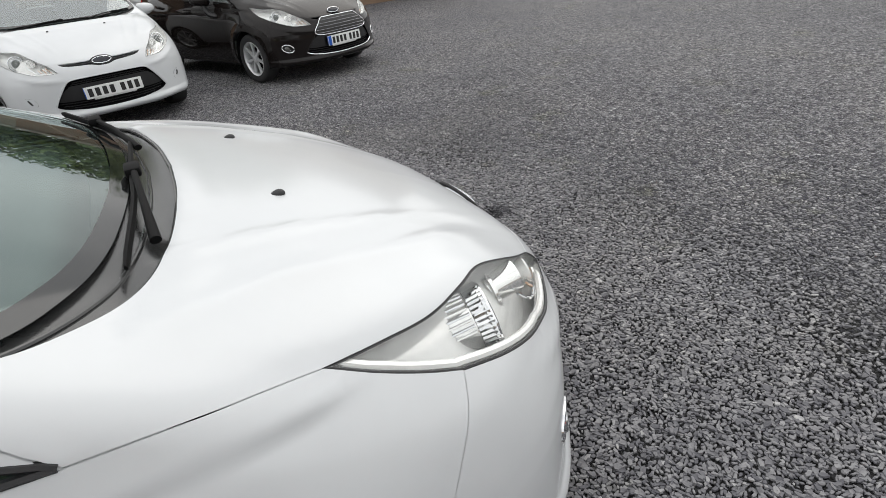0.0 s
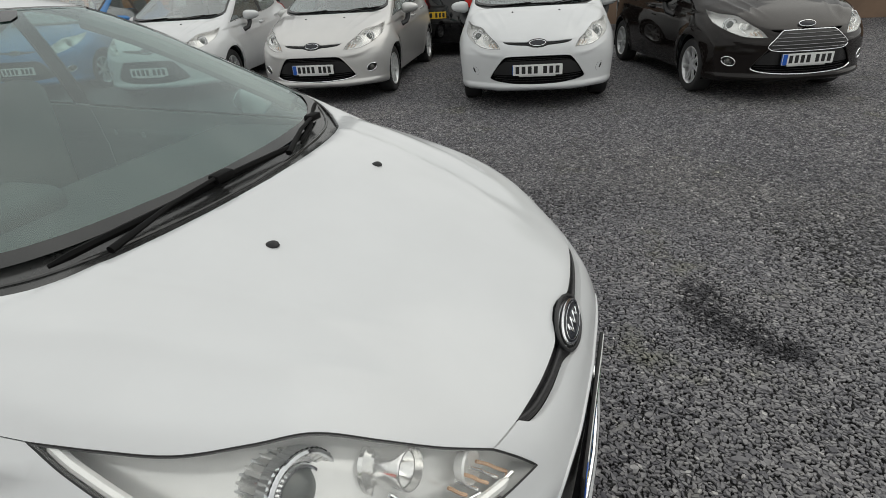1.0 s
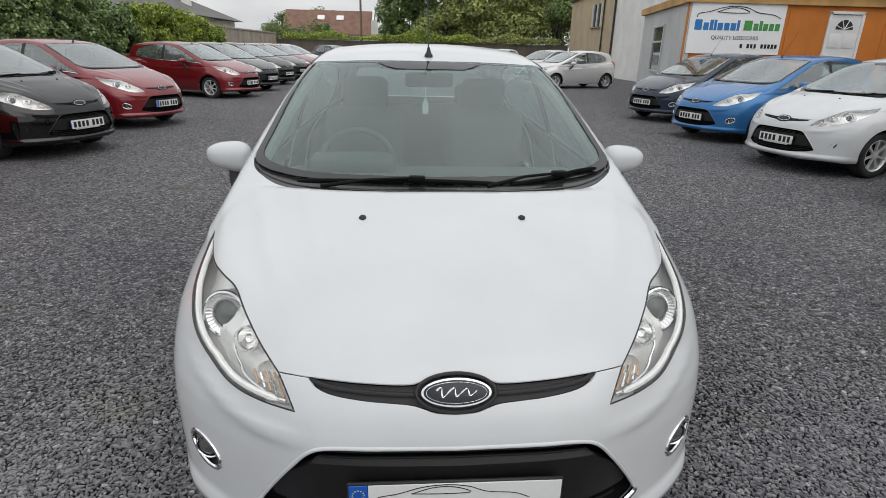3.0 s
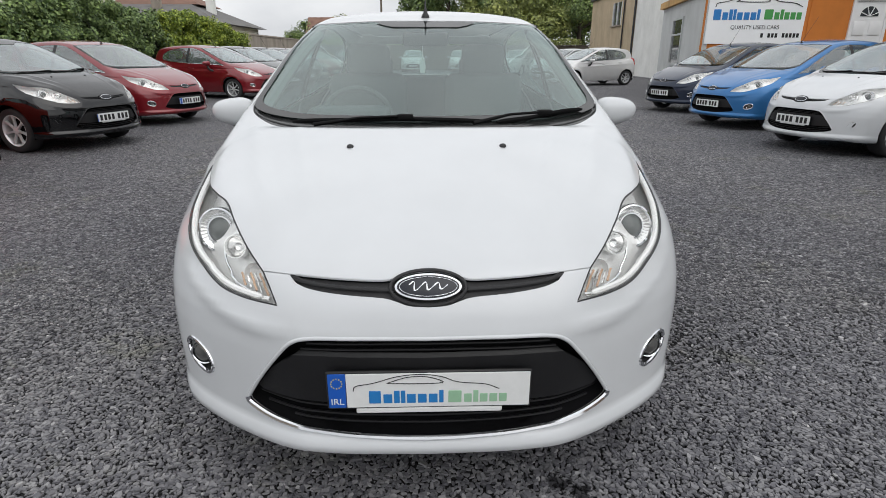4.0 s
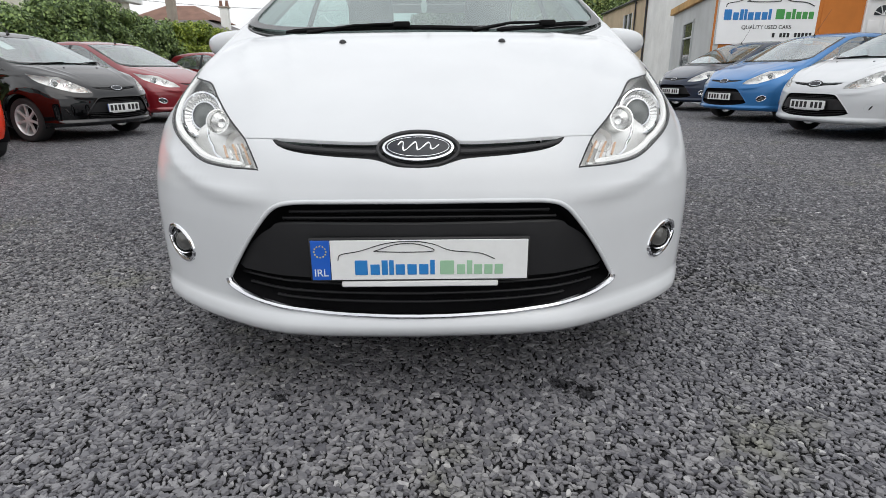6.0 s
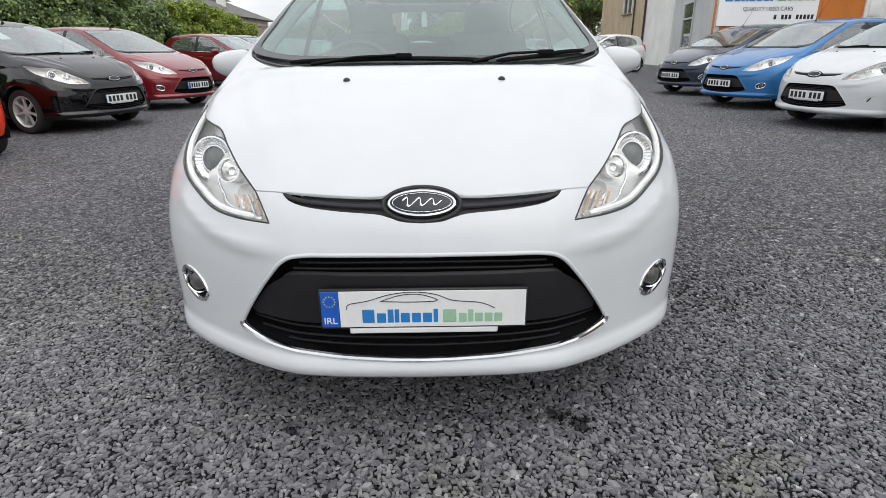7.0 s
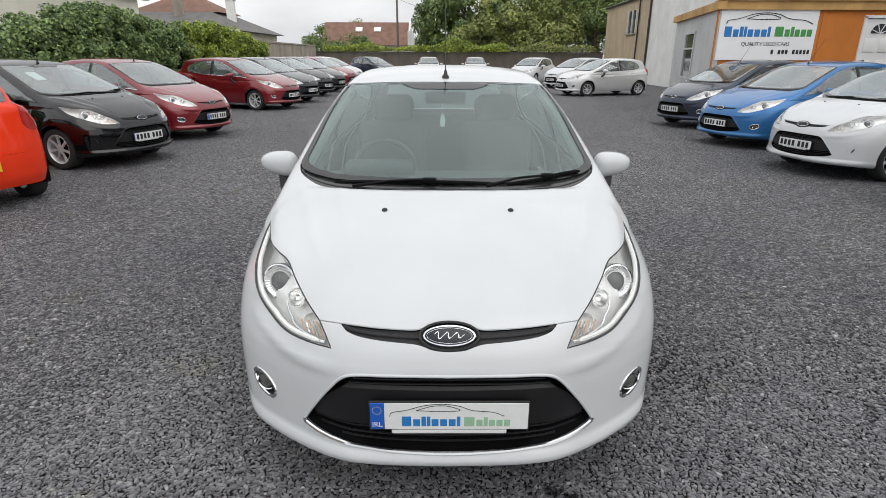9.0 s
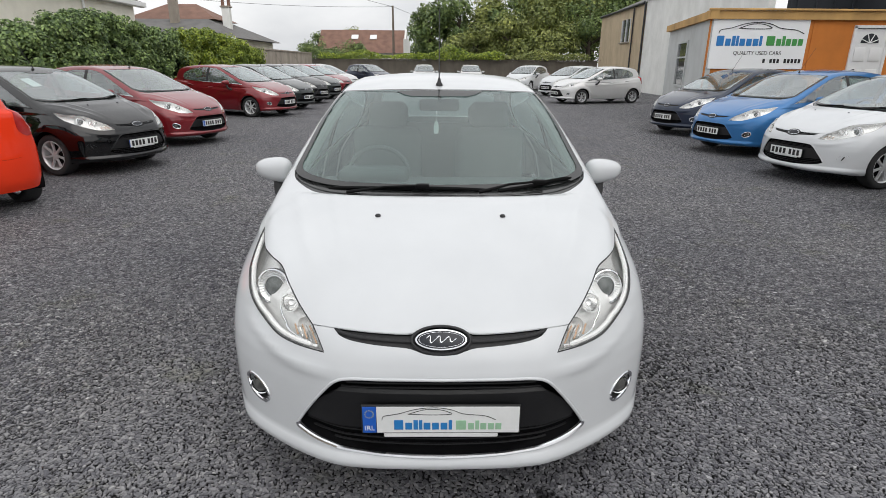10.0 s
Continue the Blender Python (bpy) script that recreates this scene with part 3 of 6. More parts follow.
def wheel_parts(hub, cover):
    """Tyre and rim about the x axis, outer face towards +x."""
    turn = pose(0, 0, 0, 0, 90, 0)
    tyre = [(0.200, -0.085), (0.235, -0.094), (0.268, -0.097), (0.284, -0.088), (0.292, -0.070), (0.293, -0.03), (0.293, 0.03), (0.292, 0.070), (0.284, 0.088), (0.268, 0.097), (0.235, 0.094), (0.200, 0.085)]
    ty = part("tyre", lathe_bm(tyre, 48, turn, True), M_RUBBER, hub, "black rubber tyre")
    for g in (-0.045, 0.0, 0.045):
        part("groove", lathe_bm([(0.2936, g - 0.004), (0.2936, g + 0.004)], 48, turn), M_DARK, ty)
    rim = lathe_bm([(0.205, -0.08), (0.190, -0.07), (0.188, 0.05), (0.200, 0.078), (0.207, 0.086), (0.203, 0.089), (0.194, 0.082), (0.188, 0.06)], 48, turn)
    part("rim", rim, M_ALLOY, hub, "silver alloy rim")
    part("brake_disc", lathe_bm([(0.03, 0.0), (0.13, 0.0), (0.13, -0.02), (0.03, -0.02)], 32, turn), M_DARK, hub)
    part("wheel_back", lathe_bm([(0.001, -0.03), (0.186, -0.03)], 32, turn), M_DARK, hub)
    cap = [(0.001, 0.074), (0.03, 0.074), (0.045, 0.068), (0.05, 0.04)]
    part("hub_cap", lathe_bm(cap, 24, turn), M_ALLOY, hub)
    count, wide = (7, 0.030) if cover else (8, 0.026)
    sp = bmesh.new()
    prof = [(0.035, 0.070, wide * 0.95), (0.09, 0.068, wide * 0.8), (0.15, 0.072, wide * 0.85), (0.192, 0.078, wide * 1.25)]
    rows = []
    for r, h, w in prof:
        rows.append([sp.verts.new((h, w / 2, r)), sp.verts.new((h, -w / 2, r)), sp.verts.new((h - 0.025, -w / 2 - 0.003, r)), sp.verts.new((h - 0.025, w / 2 + 0.003, r))])
    for a, b in zip(rows, rows[1:]):
        for k in range(4):
            sp.faces.new((a[k], a[(k + 1) % 4], b[(k + 1) % 4], b[k]))
    bmesh.ops.recalc_face_normals(sp, faces=sp.faces)
    first = part("spoke", sp, M_ALLOY, hub)
    first.data.set_sharp_from_angle(angle=radians(25))
    for k in range(1, count):
        o = new("spoke", first.data)
        o.parent, o.matrix_basis = hub, pose(0, 0, 0, 360 * k / count, 0, 0)
    return hub


def both(name, me, material, parent, label="", sides=(1, -1)):
    a = mesh_part(name, me, material, parent, label)
    b = mesh_part(name, mirrored(me), material, parent, label)
    return a, b


def flip_bm(bm):
    bmesh.ops.scale(bm, vec=(-1, 1, 1), verts=bm.verts)
    bmesh.ops.reverse_faces(bm, faces=bm.faces)
    return bm


PROJ, CUP, AMB = (0.641, 0.420, 0.744), (0.548, 0.285, 0.735), (0.478, 0.188, 0.690)


def hatchback(label):
    """A small five-door hatchback in white paint; copies take other paint."""
    car = thing("hatchback_car", label, "car")
    # bonnet
    rear = c_hood_rear[::-1]
    right = np.vstack([c_hood_front, c_hood_corner, c_lamp_top, c_hood_side, c_pillar_base, rear])
    mesh_part("bonnet", sheet("top", [chain(right, mirror(right))], 0.022, 0.0008), M_WHITE, car)
    # bumper with its openings
    right = np.vstack([c_slot_low, c_hood_corner, c_lamp_in, c_lamp_low, c_seam, c_arch_nose, c_nose_low])
    fog2 = mirror(fog_loop)
    bumper = mesh_part("front_bumper", sheet("nose", [chain(right, mirror(right)), grille_loop, fog_loop, fog2], 0.02, rim=0.02), M_WHITE, car)
    # upper slot
    right = np.vstack([c_slot_low, c_hood_front[::-1]])
    loop = chain(right, mirror(right))
    slot = mesh_part("upper_grille", sheet("nose", [loop], 0.015, 0.0, 0.0, 0.020), M_TRIM, car, "black slotted upper grille")
    mid = (c_slot_low[8:] + c_hood_front[8:]) / 2
    for pts in (mid, mirror(mid)):
        part("grille_bar", loop_tube(snap(pts), 0.006, -0.010, False), M_TRIM, slot)
    tilt = pose(0, 0.068, 0.692, -34, 0, 0)
    part("badge_surround", tube_bm([tuple(tilt @ Vector((0.099 * math.cos(a), 0.006, 0.047 * math.sin(a)))) for a in np.linspace(0, 2 * math.pi, 41)], 0.005), M_TRIM, slot)
    # badge
    oval = lambda rx, rz, n=48: [(rx * math.cos(2 * math.pi * k / n), rz * math.sin(2 * math.pi * k / n)) for k in range(n)]
    badge = part("badge", prism_bm(oval(0.088, 0.0365), 0.02, tilt @ pose(0, -0.004, 0), 0.003), M_CHROME, car, "oval chrome-rimmed dark blue badge")
    part("badge_face", prism_bm(oval(0.0815, 0.0305), 0.012, tilt @ pose(0, -0.0060, 0), 0.001), M_BADGE, badge)
    ring = [tuple(tilt @ Vector((0.075 * math.cos(a), -0.0066, 0.0255 * math.sin(a)))) for a in np.linspace(0, 2 * math.pi, 49)]
    part("badge_line", tube_bm(ring, 0.0008, 6), M_CHROME, badge)
    flow = [(u, (0.0125 - 0.005 * u) * math.sin(19.0 * u + 0.3) + 0.001) for u in np.linspace(0, 1, 120)]
    part("badge_stroke", tube_bm([tuple(tilt @ Vector((-0.052 + 0.100 * u + 0.5 * v, -0.0064, v))) for u, v in flow], [0.0012 + 0.0018 * abs(math.sin(19.0 * u + 1.0)) for u, v in flow], 6), M_CHROME, badge, "slanting waved silver stroke")
    # lower grille
    grille = mesh_part("lower_grille", sheet("front", [grille_loop], 0.03, 0.0, -0.064, 0.075), M_DARK, car, "black lower grille")
    bar_top, bar_low = 0.512, 0.383
    xs = np.interp([bar_top, 0.47, 0.42, bar_low], [0.34, 0.362, 0.425, 0.492, 0.543], [0.513, 0.502, 0.46, 0.412, 0.364])
    bar = front_edge([(0, bar_top), (xs[0] - 0.06, bar_top), (xs[0] - 0.018, bar_top - 0.012), (xs[1], 0.465), (xs[2], 0.42), (xs[3] - 0.004, bar_low), (xs[3] - 0.06, bar_low - 0.006), (0.2, bar_low - 0.012), (0, bar_low - 0.014)], 60)
    mesh_part("plate_bar", sheet("front", [chain(bar, mirror(bar))], 0.02, 0.0, 0.03, 0.014), M_GRILLE, grille)
    for z in (0.545, 0.528, 0.350, 0.325, 0.302):
        w = float(np.interp(z, [0.28, 0.30, 0.325, 0.34, 0.36, 0.52, 0.545], [0.15, 0.38, 0.47, 0.50, 0.49, 0.36, 0.33]))
        pts = cast("front", np.stack([np.linspace(-w, w, 40), z + (0.012 if z < 0.4 else -0.004) * (np.linspace(-1, 1, 40)) ** 2], 1))
        part("slat", loop_tube(pts, 0.004, -0.030, False), M_SLAT, grille)
    brow = c_grille[: np.argmax(c_grille[:, 0]) + 1]
    part("grille_lip", loop_tube(np.vstack([mirror(brow), brow[1:]]), 0.006, -0.002, False, 10), M_WHITE, car, "raised lip round the lower grille")
    low = c_grille[np.argmax(c_grille[:, 0]) :]
    strip = np.vstack([low, mirror(low)[1:]])
    part("chrome_strip", loop_tube(strip, 0.0085, 0.002, False), M_CHROME, grille, "bright chrome strip")
    # fog lamps
    for s in (1, -1):
        bez = loop_tube(fog_loop, 0.0068, -0.001)
        cone = bmesh.new()
        n = unit(slope(fog_loop))
        c0 = fog_loop.mean(0)
        axis = np.array([0.25, -0.97, 0.0])
        rings = [fog_loop - 0.002 * n, c0 + 0.86 * (fog_loop - c0) - 0.03 * axis, c0 + 0.72 * (fog_loop - c0) - 0.035 * axis]
        vr = [[cone.verts.new(p) for p in r] for r in rings]
        for a, b in zip(vr, vr[1:]):
            for k in range(len(a)):
                cone.faces.new((a[k], a[(k + 1) % len(a)], b[(k + 1) % len(a)], b[k]))
        cone.faces.new(vr[-1])
        bmesh.ops.recalc_face_normals(cone, faces=cone.faces)
        ctr = Vector(c0 - 0.012 * axis)
        aim = pose(*ctr, 90, 0, 14)
        lens = lathe_bm([(0.001, 0.012), (0.015, 0.010), (0.027, 0.004), (0.030, -0.004), (0.030, -0.02)], 28, aim)
        if s < 0:
            bez, cone, lens = flip_bm(bez), flip_bm(cone), flip_bm(lens)
        fog = part("fog_lamp", cone, M_TRIM, car, "round fog lamp in a chrome ring")
        part("chrome_ring", bez, M_CHROME, fog)
        part("lamp_lens", lens, M_FOGGLASS, fog)
        inner = lathe_bm([(0.0335, 0.004), (0.036, 0.007), (0.0375, 0.002), (0.035, -0.004)], 32, aim)
        part("inner_ring", flip_bm(inner) if s < 0 else inner, M_CHROME, fog)
    # headlamps
    loop = chain(c_lamp_top, c_lamp_low2[::-1], c_lamp_low[::-1], c_lamp_in[::-1])
    lens = sheet("nose", [loop], 0.02, 0.002, 0.004)
    bowl = sheet("nose", [loop], 0.015, 0.0, -0.060, 0.062)
    lip = cast("nose", inset(flatten("nose", loop), 0.0032))
    rim = sheet("nose", [loop, lip], 0.02, 0.0005, 0.0, 0.001)
    for s in (1, -1):
        if s > 0:
            head = mesh_part("headlamp", bowl, M_LAMPGREY, car, "clear-glass headlamp with a projector")
            pane = mesh_part("lens", lens, M_LENS, head)
        else:
            head = mesh_part("headlamp", mirrored(bowl), M_LAMPGREY, car, "clear-glass headlamp with a projector")
            pane = mesh_part("lens", mirrored(lens), M_LENS, head)
        pane.visible_shadow = False
        mesh_part("lens_border", rim if s > 0 else mirrored(rim), M_LAMPSEAL, head)
        side_strip = loop_tube(loop, 0.0016, -0.0015)
        part("gasket", flip_bm(side_strip) if s < 0 else side_strip, M_TRIM, head)
        at = pose(*PROJ, 76, 0, 14)
        ring = lathe_bm([(0.037, 0.014), (0.039, 0.020), (0.043, 0.020), (0.045, 0.013)], 40, at)
        ball = lathe_bm([(0.001, 0.030), (0.015, 0.028), (0.028, 0.022), (0.038, 0.013)], 32, at)
        flutes = bmesh.new()
        rows = []
        for r0, h0 in ((0.044, 0.010), (0.054, 0.020), (0.062, 0.028)):
            rows.append([flutes.verts.new(at @ Vector((r0 * math.cos(a), r0 * math.sin(a), h0 + (0.0012 if k % 2 else -0.0012)))) for k, a in enumerate(np.linspace(0, 2 * math.pi, 72, endpoint=False))])
        for r0, r1 in zip(rows, rows[1:]):
            for k in range(72):
                flutes.faces.new((r0[k], r0[(k + 1) % 72], r1[(k + 1) % 72], r1[k]))
        bmesh.ops.recalc_face_normals(flutes, faces=flutes.faces)
        drum = lathe_bm([(0.061, 0.026), (0.062, 0.0), (0.064, -0.12)], 40, at)
        collar = lathe_bm([(0.061, 0.028), (0.064, 0.033), (0.069, 0.031), (0.071, 0.020), (0.066, 0.011), (0.062, 0.011)], 48, at)
        teeth = bmesh.new()
        rows = [[teeth.verts.new(at @ Vector(((r0 + (0.0022 if k % 2 else 0.0)) * math.cos(a), (r0 + (0.0022 if k % 2 else 0.0)) * math.sin(a), h0))) for k, a in enumerate(np.linspace(0, 2 * math.pi, 88, endpoint=False))] for r0, h0 in ((0.0700, 0.027), (0.0665, -0.006))]
        for k in range(88):
            teeth.faces.new((rows[0][k], rows[0][(k + 1) % 88], rows[1][(k + 1) % 88], rows[1][k]))
        at2 = pose(*CUP, 74, 0, 10)
        cup = lathe_bm([(0.034, -0.075), (0.035, 0.026), (0.034, 0.030), (0.0315, 0.030), (0.030, 0.0), (0.024, -0.012), (0.010, -0.02), (0.001, -0.02)], 32, at2)
        flange = lathe_bm([(0.034, -0.030), (0.050, -0.032), (0.052, -0.040), (0.034, -0.042)], 32, at2)
        disc = lathe_bm([(0.001, -0.010), (0.012, -0.008), (0.022, 0.000), (0.029, 0.014)], 28, at2)
        wing = lathe_bm([(0.029, 0.012), (0.031, 0.008), (0.024, -0.012), (0.001, -0.018)], 20, pose(*AMB, 74, 0, 10))
        pieces = [("projector_ring", ring, M_CHROME), ("projector_lens", ball, M_PROJ), ("projector_drum", drum, M_REFL), ("projector_collar", collar, M_CHROME), ("projector_flutes", flutes, M_REFL), ("projector_teeth", teeth, M_CHROME), ("beam_cup", cup, M_REFL), ("beam_reflector", disc, M_REFL), ("beam_flange", flange, M_REFL), ("indicator_cup", wing, M_LAMPGREY)]
        for k in range(17):
            a = radians(-88 + 11 * k)
            rib = [tuple(at @ Vector((0.063 * math.cos(a + 1.9), 0.063 * math.sin(a + 1.9), -0.010))), tuple(at @ Vector((0.065 * math.cos(a + 1.9), 0.065 * math.sin(a + 1.9), -0.115)))]
            pieces.append(("reflector_rib", tube_bm(rib, 0.0030, 6), M_CHROME if k % 2 else M_REFL))
        for k in range(5):
            start = np.array([0.466 + 0.0125 * k, 0.172 + 0.012 * k, 0.704 - 0.003 * k])
            run = np.array([start + f * np.array([-0.031, -0.046, -0.047]) * (1 - 0.12 * k) for f in np.linspace(0, 1, 6)])
            pieces.append(("indicator_rib", loop_tube(cast("nose", flatten("nose", run)), 0.0034, -0.024, False, 6), M_AMBER if k % 2 == 0 else M_REFL))
        shelf = cast("nose", flatten("nose", spline([(0.43, 0.115, 0.650), (0.50, 0.145, 0.648), (0.60, 0.225, 0.663), (0.69, 0.335, 0.695), (0.74, 0.43, 0.732)], 30)))
        band = cast("nose", flatten("nose", np.vstack([c_lamp_low[6:], c_lamp_low2[1:]])) + [0.0, 0.0025])
        pieces.append(("lamp_band", loop_tube(band, 0.0028, -0.003, False), M_LAMPSEAL))
        lip_run = cast("nose", flatten("nose", np.vstack([c_lamp_low[4:], c_lamp_low2[1:-2]])) + [0.0, 0.0125])
        pieces.append(("lamp_step", loop_tube(lip_run, [0.004] + [0.0095] * (len(lip_run) - 2) + [0.004], -0.0125, False), M_LAMPGREY))
        pieces.append(("lamp_ledge", loop_tube(shelf, 0.006, -0.022, False), M_REFL))
        div = cast("nose", flatten("nose", spline([(0.60, 0.27, 0.735), (0.585, 0.24, 0.700), (0.555, 0.19, 0.668), (0.50, 0.145, 0.655)], 16)))
        pieces.append(("lamp_divider", loop_tube(div, 0.004, -0.026, False), M_CHROME))
        for nm, b, m_ in pieces:
            part(nm, flip_bm(b) if s < 0 else b, m_, head)
    # flanks
    top_front = np.vstack([c_hood_side, edge([tuple(c_hood_side[-1]), (0.79, 1.18, 0.932), tuple(side_edge([(1.25, 0.938), (1.25, 0.936)], 2)[0])], 8)])
    low_f = side_edge([(1.25, 0.27), (1.20, 0.20), (FRONT_AXLE + ARCH_R * math.cos(radians(-19)), HUB_Z + ARCH_R * math.sin(radians(-19)))], 8)
    loop = chain(top_front, c_fender_rear, low_f, c_arch_fender, c_seam[::-1], c_lamp_low2)
    both("front_wing", sheet("shoulder", [loop], 0.025, 0.0006), M_WHITE, car)
    top_d = side_edge(DOOR_TOP, 30)
    loop = chain(top_d, side_edge([(2.33, 0.985), (2.36, 0.7), (2.36, 0.27)], 24), side_edge([(2.36, 0.27), (1.25, 0.27)], 24), c_fender_rear[::-1])
    doors = both("front_door", sheet("side", [loop], 0.035), M_WHITE, car)
    rd = side_edge([(3.12, 1.043), (3.11, 0.85), (3.03, 0.68), (2.95, 0.53), (2.92, 0.40), (2.90, 0.27)], 30)
    loop = chain(side_edge([(2.33, 0.985), (2.7, 1.005), (3.12, 1.043)], 24), rd, side_edge([(2.90, 0.27), (2.36, 0.27)], 12), side_edge([(2.36, 0.27), (2.36, 0.7), (2.33, 0.985)], 24))
    doors2 = both("rear_door", sheet("side", [loop], 0.035), M_WHITE, car)
    sill = chain(side_edge([(1.25, 0.27), (2.90, 0.27)], 30), side_edge([(2.90, 0.27), (2.955, 0.20)], 5), side_edge([(2.955, 0.20), (1.20, 0.20)], 30), side_edge([(1.20, 0.20), (1.25, 0.27)], 5))
    both("sill", sheet("side", [sill], 0.04), M_WHITE, car)
    arch_r = snap(arc(REAR_AXLE, HUB_Z, ARCH_R, 8, 196, 0.85, 44))
    a_end, a_beg = arch_r[0], arch_r[-1]
    c_tail_side = side_edge([(3.58, 1.085), (3.70, 0.98), (3.74, 0.80), (3.74, 0.60), (3.74, 0.36)], 24)
    quarter = chain(side_edge([(3.12, 1.043), (3.3, 1.065), (3.58, 1.085)], 16), c_tail_side, side_edge([(3.74, 0.36), (a_end[1], a_end[2])], 6), arch_r, side_edge([(a_beg[1], a_beg[2]), (2.90, 0.27)], 4), rd[::-1])
    both("rear_wing", sheet("side", [quarter], 0.035), M_WHITE, car)
    # roof frame with window openings
    c_cpillar = edge([tuple(c_roof_side[-1]), (0.56, 3.58, 1.26), (0.66, 3.58, 1.085)], 20)
    c_cpillar = np.vstack([c_cpillar[:-1], cast("side", np.array([[3.58, 1.085]]))])
    belt_back = np.vstack([side_edge([(3.58, 1.085), (3.3, 1.065), (3.12, 1.043)], 12), side_edge([(3.12, 1.043), (2.7, 1.005), (2.33, 0.985)], 20), top_d[::-1], top_front[::-1][:8]])
    dlo = chain(side_edge(BELT, 40), side_edge([BELT[-1], (3.36, 1.15), GLASS_TOP2[-1]], 8), side_edge((GLASS_TOP + GLASS_TOP2)[::-1], 60), side_edge([GLASS_TOP[0], BELT[0]], 4))
    loop = chain(c_pillar_base, edge([tuple(c_pillar_base[-1]), tuple(c_screen_side[0])], 4), c_screen_side, c_roof_side, c_cpillar, belt_back)
    both("roof_frame", sheet("side", [loop, dlo], 0.03, rim=0.02), M_WHITE, car)
    gf = chain(side_edge(BELT[:5], 24), side_edge([BELT[4], GLASS_TOP[-1]], 10), side_edge(GLASS_TOP[::-1], 40), side_edge([GLASS_TOP[0], BELT[0]], 4))
    gr = chain(side_edge([(2.41, 1.001)] + BELT[5:], 24), side_edge([BELT[-1], (3.36, 1.15), GLASS_TOP2[-1]], 8), side_edge(GLASS_TOP2[::-1], 40), side_edge([GLASS_TOP2[0], (2.41, 1.001)], 10))
    bp = chain(side_edge([(2.33, 0.997), (2.41, 1.001)], 4), side_edge([(2.41, 1.001), (2.41, 1.413)], 10), side_edge([(2.41, 1.413), (2.33, 1.412)], 4), side_edge([(2.33, 1.412), (2.33, 0.997)], 10))
    both("front_side_window", sheet("side", [gf], 0.05, 0.001, 0, 0.004), M_GLASS, car)
    both("rear_side_window", sheet("side", [gr], 0.05, 0.001, 0, 0.004), M_GLASS, car)
    both("door_pillar", sheet("side", [bp], 0.05, 0, 0, 0.002), M_TRIM, car, "black door pillar")
    for lp in (gf, gr):
        for s in (1, -1):
            b = loop_tube(lp, 0.006, -0.002, True, 6)
            part("window_seal", flip_bm(b) if s < 0 else b, M_TRIM, car)
    for s in (1, -1):
        for d, y, z in ((doors, 2.20, 0.855), (doors2, 2.98, 0.90)):
            pts = cast("side", np.array([[y - 0.09, z - 0.006], [y - 0.06, z], [y, z + 0.003], [y + 0.06, z + 0.004], [y + 0.085, z + 0.002]]))
            pts = pts + unit(slope(pts)) * np.array([[0.0], [0.028], [0.034], [0.03], [0.0]])
            b = tube_bm([tuple(p) for p in pts], [0.010, 0.012, 0.013, 0.012, 0.010], 8, 1.3)
            part("door_handle", flip_bm(b) if s < 0 else b, M_WHITE, d[0] if s > 0 else d[1])
    # roof, screens
    right = np.vstack([c_screen_top[::-1], c_roof_side, c_roof_rear])
    mesh_part("roof", sheet("top", [chain(right, mirror(right))], 0.03), M_WHITE, car)
    right = np.vstack([c_cowl, c_screen_side, c_screen_top])
    sl = chain(right, mirror(right))
    mesh_part("windscreen", sheet("top", [sl], 0.03, 0.004, 0.0, 0.003), M_GLASS, car, "tinted glass windscreen")
    inner = cast("top", flatten("top", sl * [0.957, 0.95, 1] + [0, 0.080, 0]))
    mesh_part("screen_border", sheet("top", [sl, inner], 0.03, 0.001, 0.0, -0.001), M_FRIT, car, "black printed border of the windscreen")
    patch = cast("top", np.array([[-0.26, 1.855], [-0.09, 1.85], [0.09, 1.85], [0.26, 1.855], [0.215, 1.80], [0.165, 1.768], [0.0, 1.762], [-0.165, 1.768], [-0.215, 1.80]]))
    mesh_part("mirror_print", sheet("top", [patch], 0.03, 0.001, 0.0, -0.001), M_FRIT, car, "dark printed patch at the screen's top")
    right = np.vstack([c_hood_rear, (c_cowl + [0, 0.03, 0.0])[::-1]])
    scuttle = mesh_part("scuttle", sheet("top", [chain(right, mirror(right))], 0.02, 0.0, 0.01, 0.012), M_SCUTTLE, car, "black plastic scuttle")
    for f, rad, lift in ((0.05, 0.0045, -0.007), (0.55, 0.0045, -0.011)):
        run = snap(c_hood_rear + f * (c_cowl - c_hood_rear))
        part("scuttle_ridge", loop_tube(np.vstack([mirror(run), run[1:]]), rad, lift, False), M_SCUTTLE, scuttle)
    for pts in (c_roof_side, mirror(c_roof_side)):
        part("roof_moulding", loop_tube(pts, 0.007, -0.002, False), M_TRIM, car, "black roof moulding")
    # tail
    tail_in = np.vstack([c_roof_rear[::-1], c_cpillar, c_tail_side[:14]])
    t_low = edge([tuple(c_tail_side[13]), (0.62, 3.86, 0.60), (0.3, 3.94, 0.585), (0, 3.95, 0.58)], 30)
    right = np.vstack([tail_in, t_low])
    rw = cast("tail", flatten("tail", spline([(0, 3.66, 1.35), (0.40, 3.58, 1.335), (0.47, 3.60, 1.28), (0.52, 3.70, 1.13), (0.45, 3.80, 1.10), (0, 3.87, 1.095)], 40)))
    hole = chain(rw, mirror(rw))
    mesh_part("tailgate", sheet("tail", [chain(right, mirror(right)), hole], 0.03), M_WHITE, car)
    mesh_part("rear_window", sheet("tail", [hole], 0.05, 0.001, 0, 0.004), M_GLASS, car)
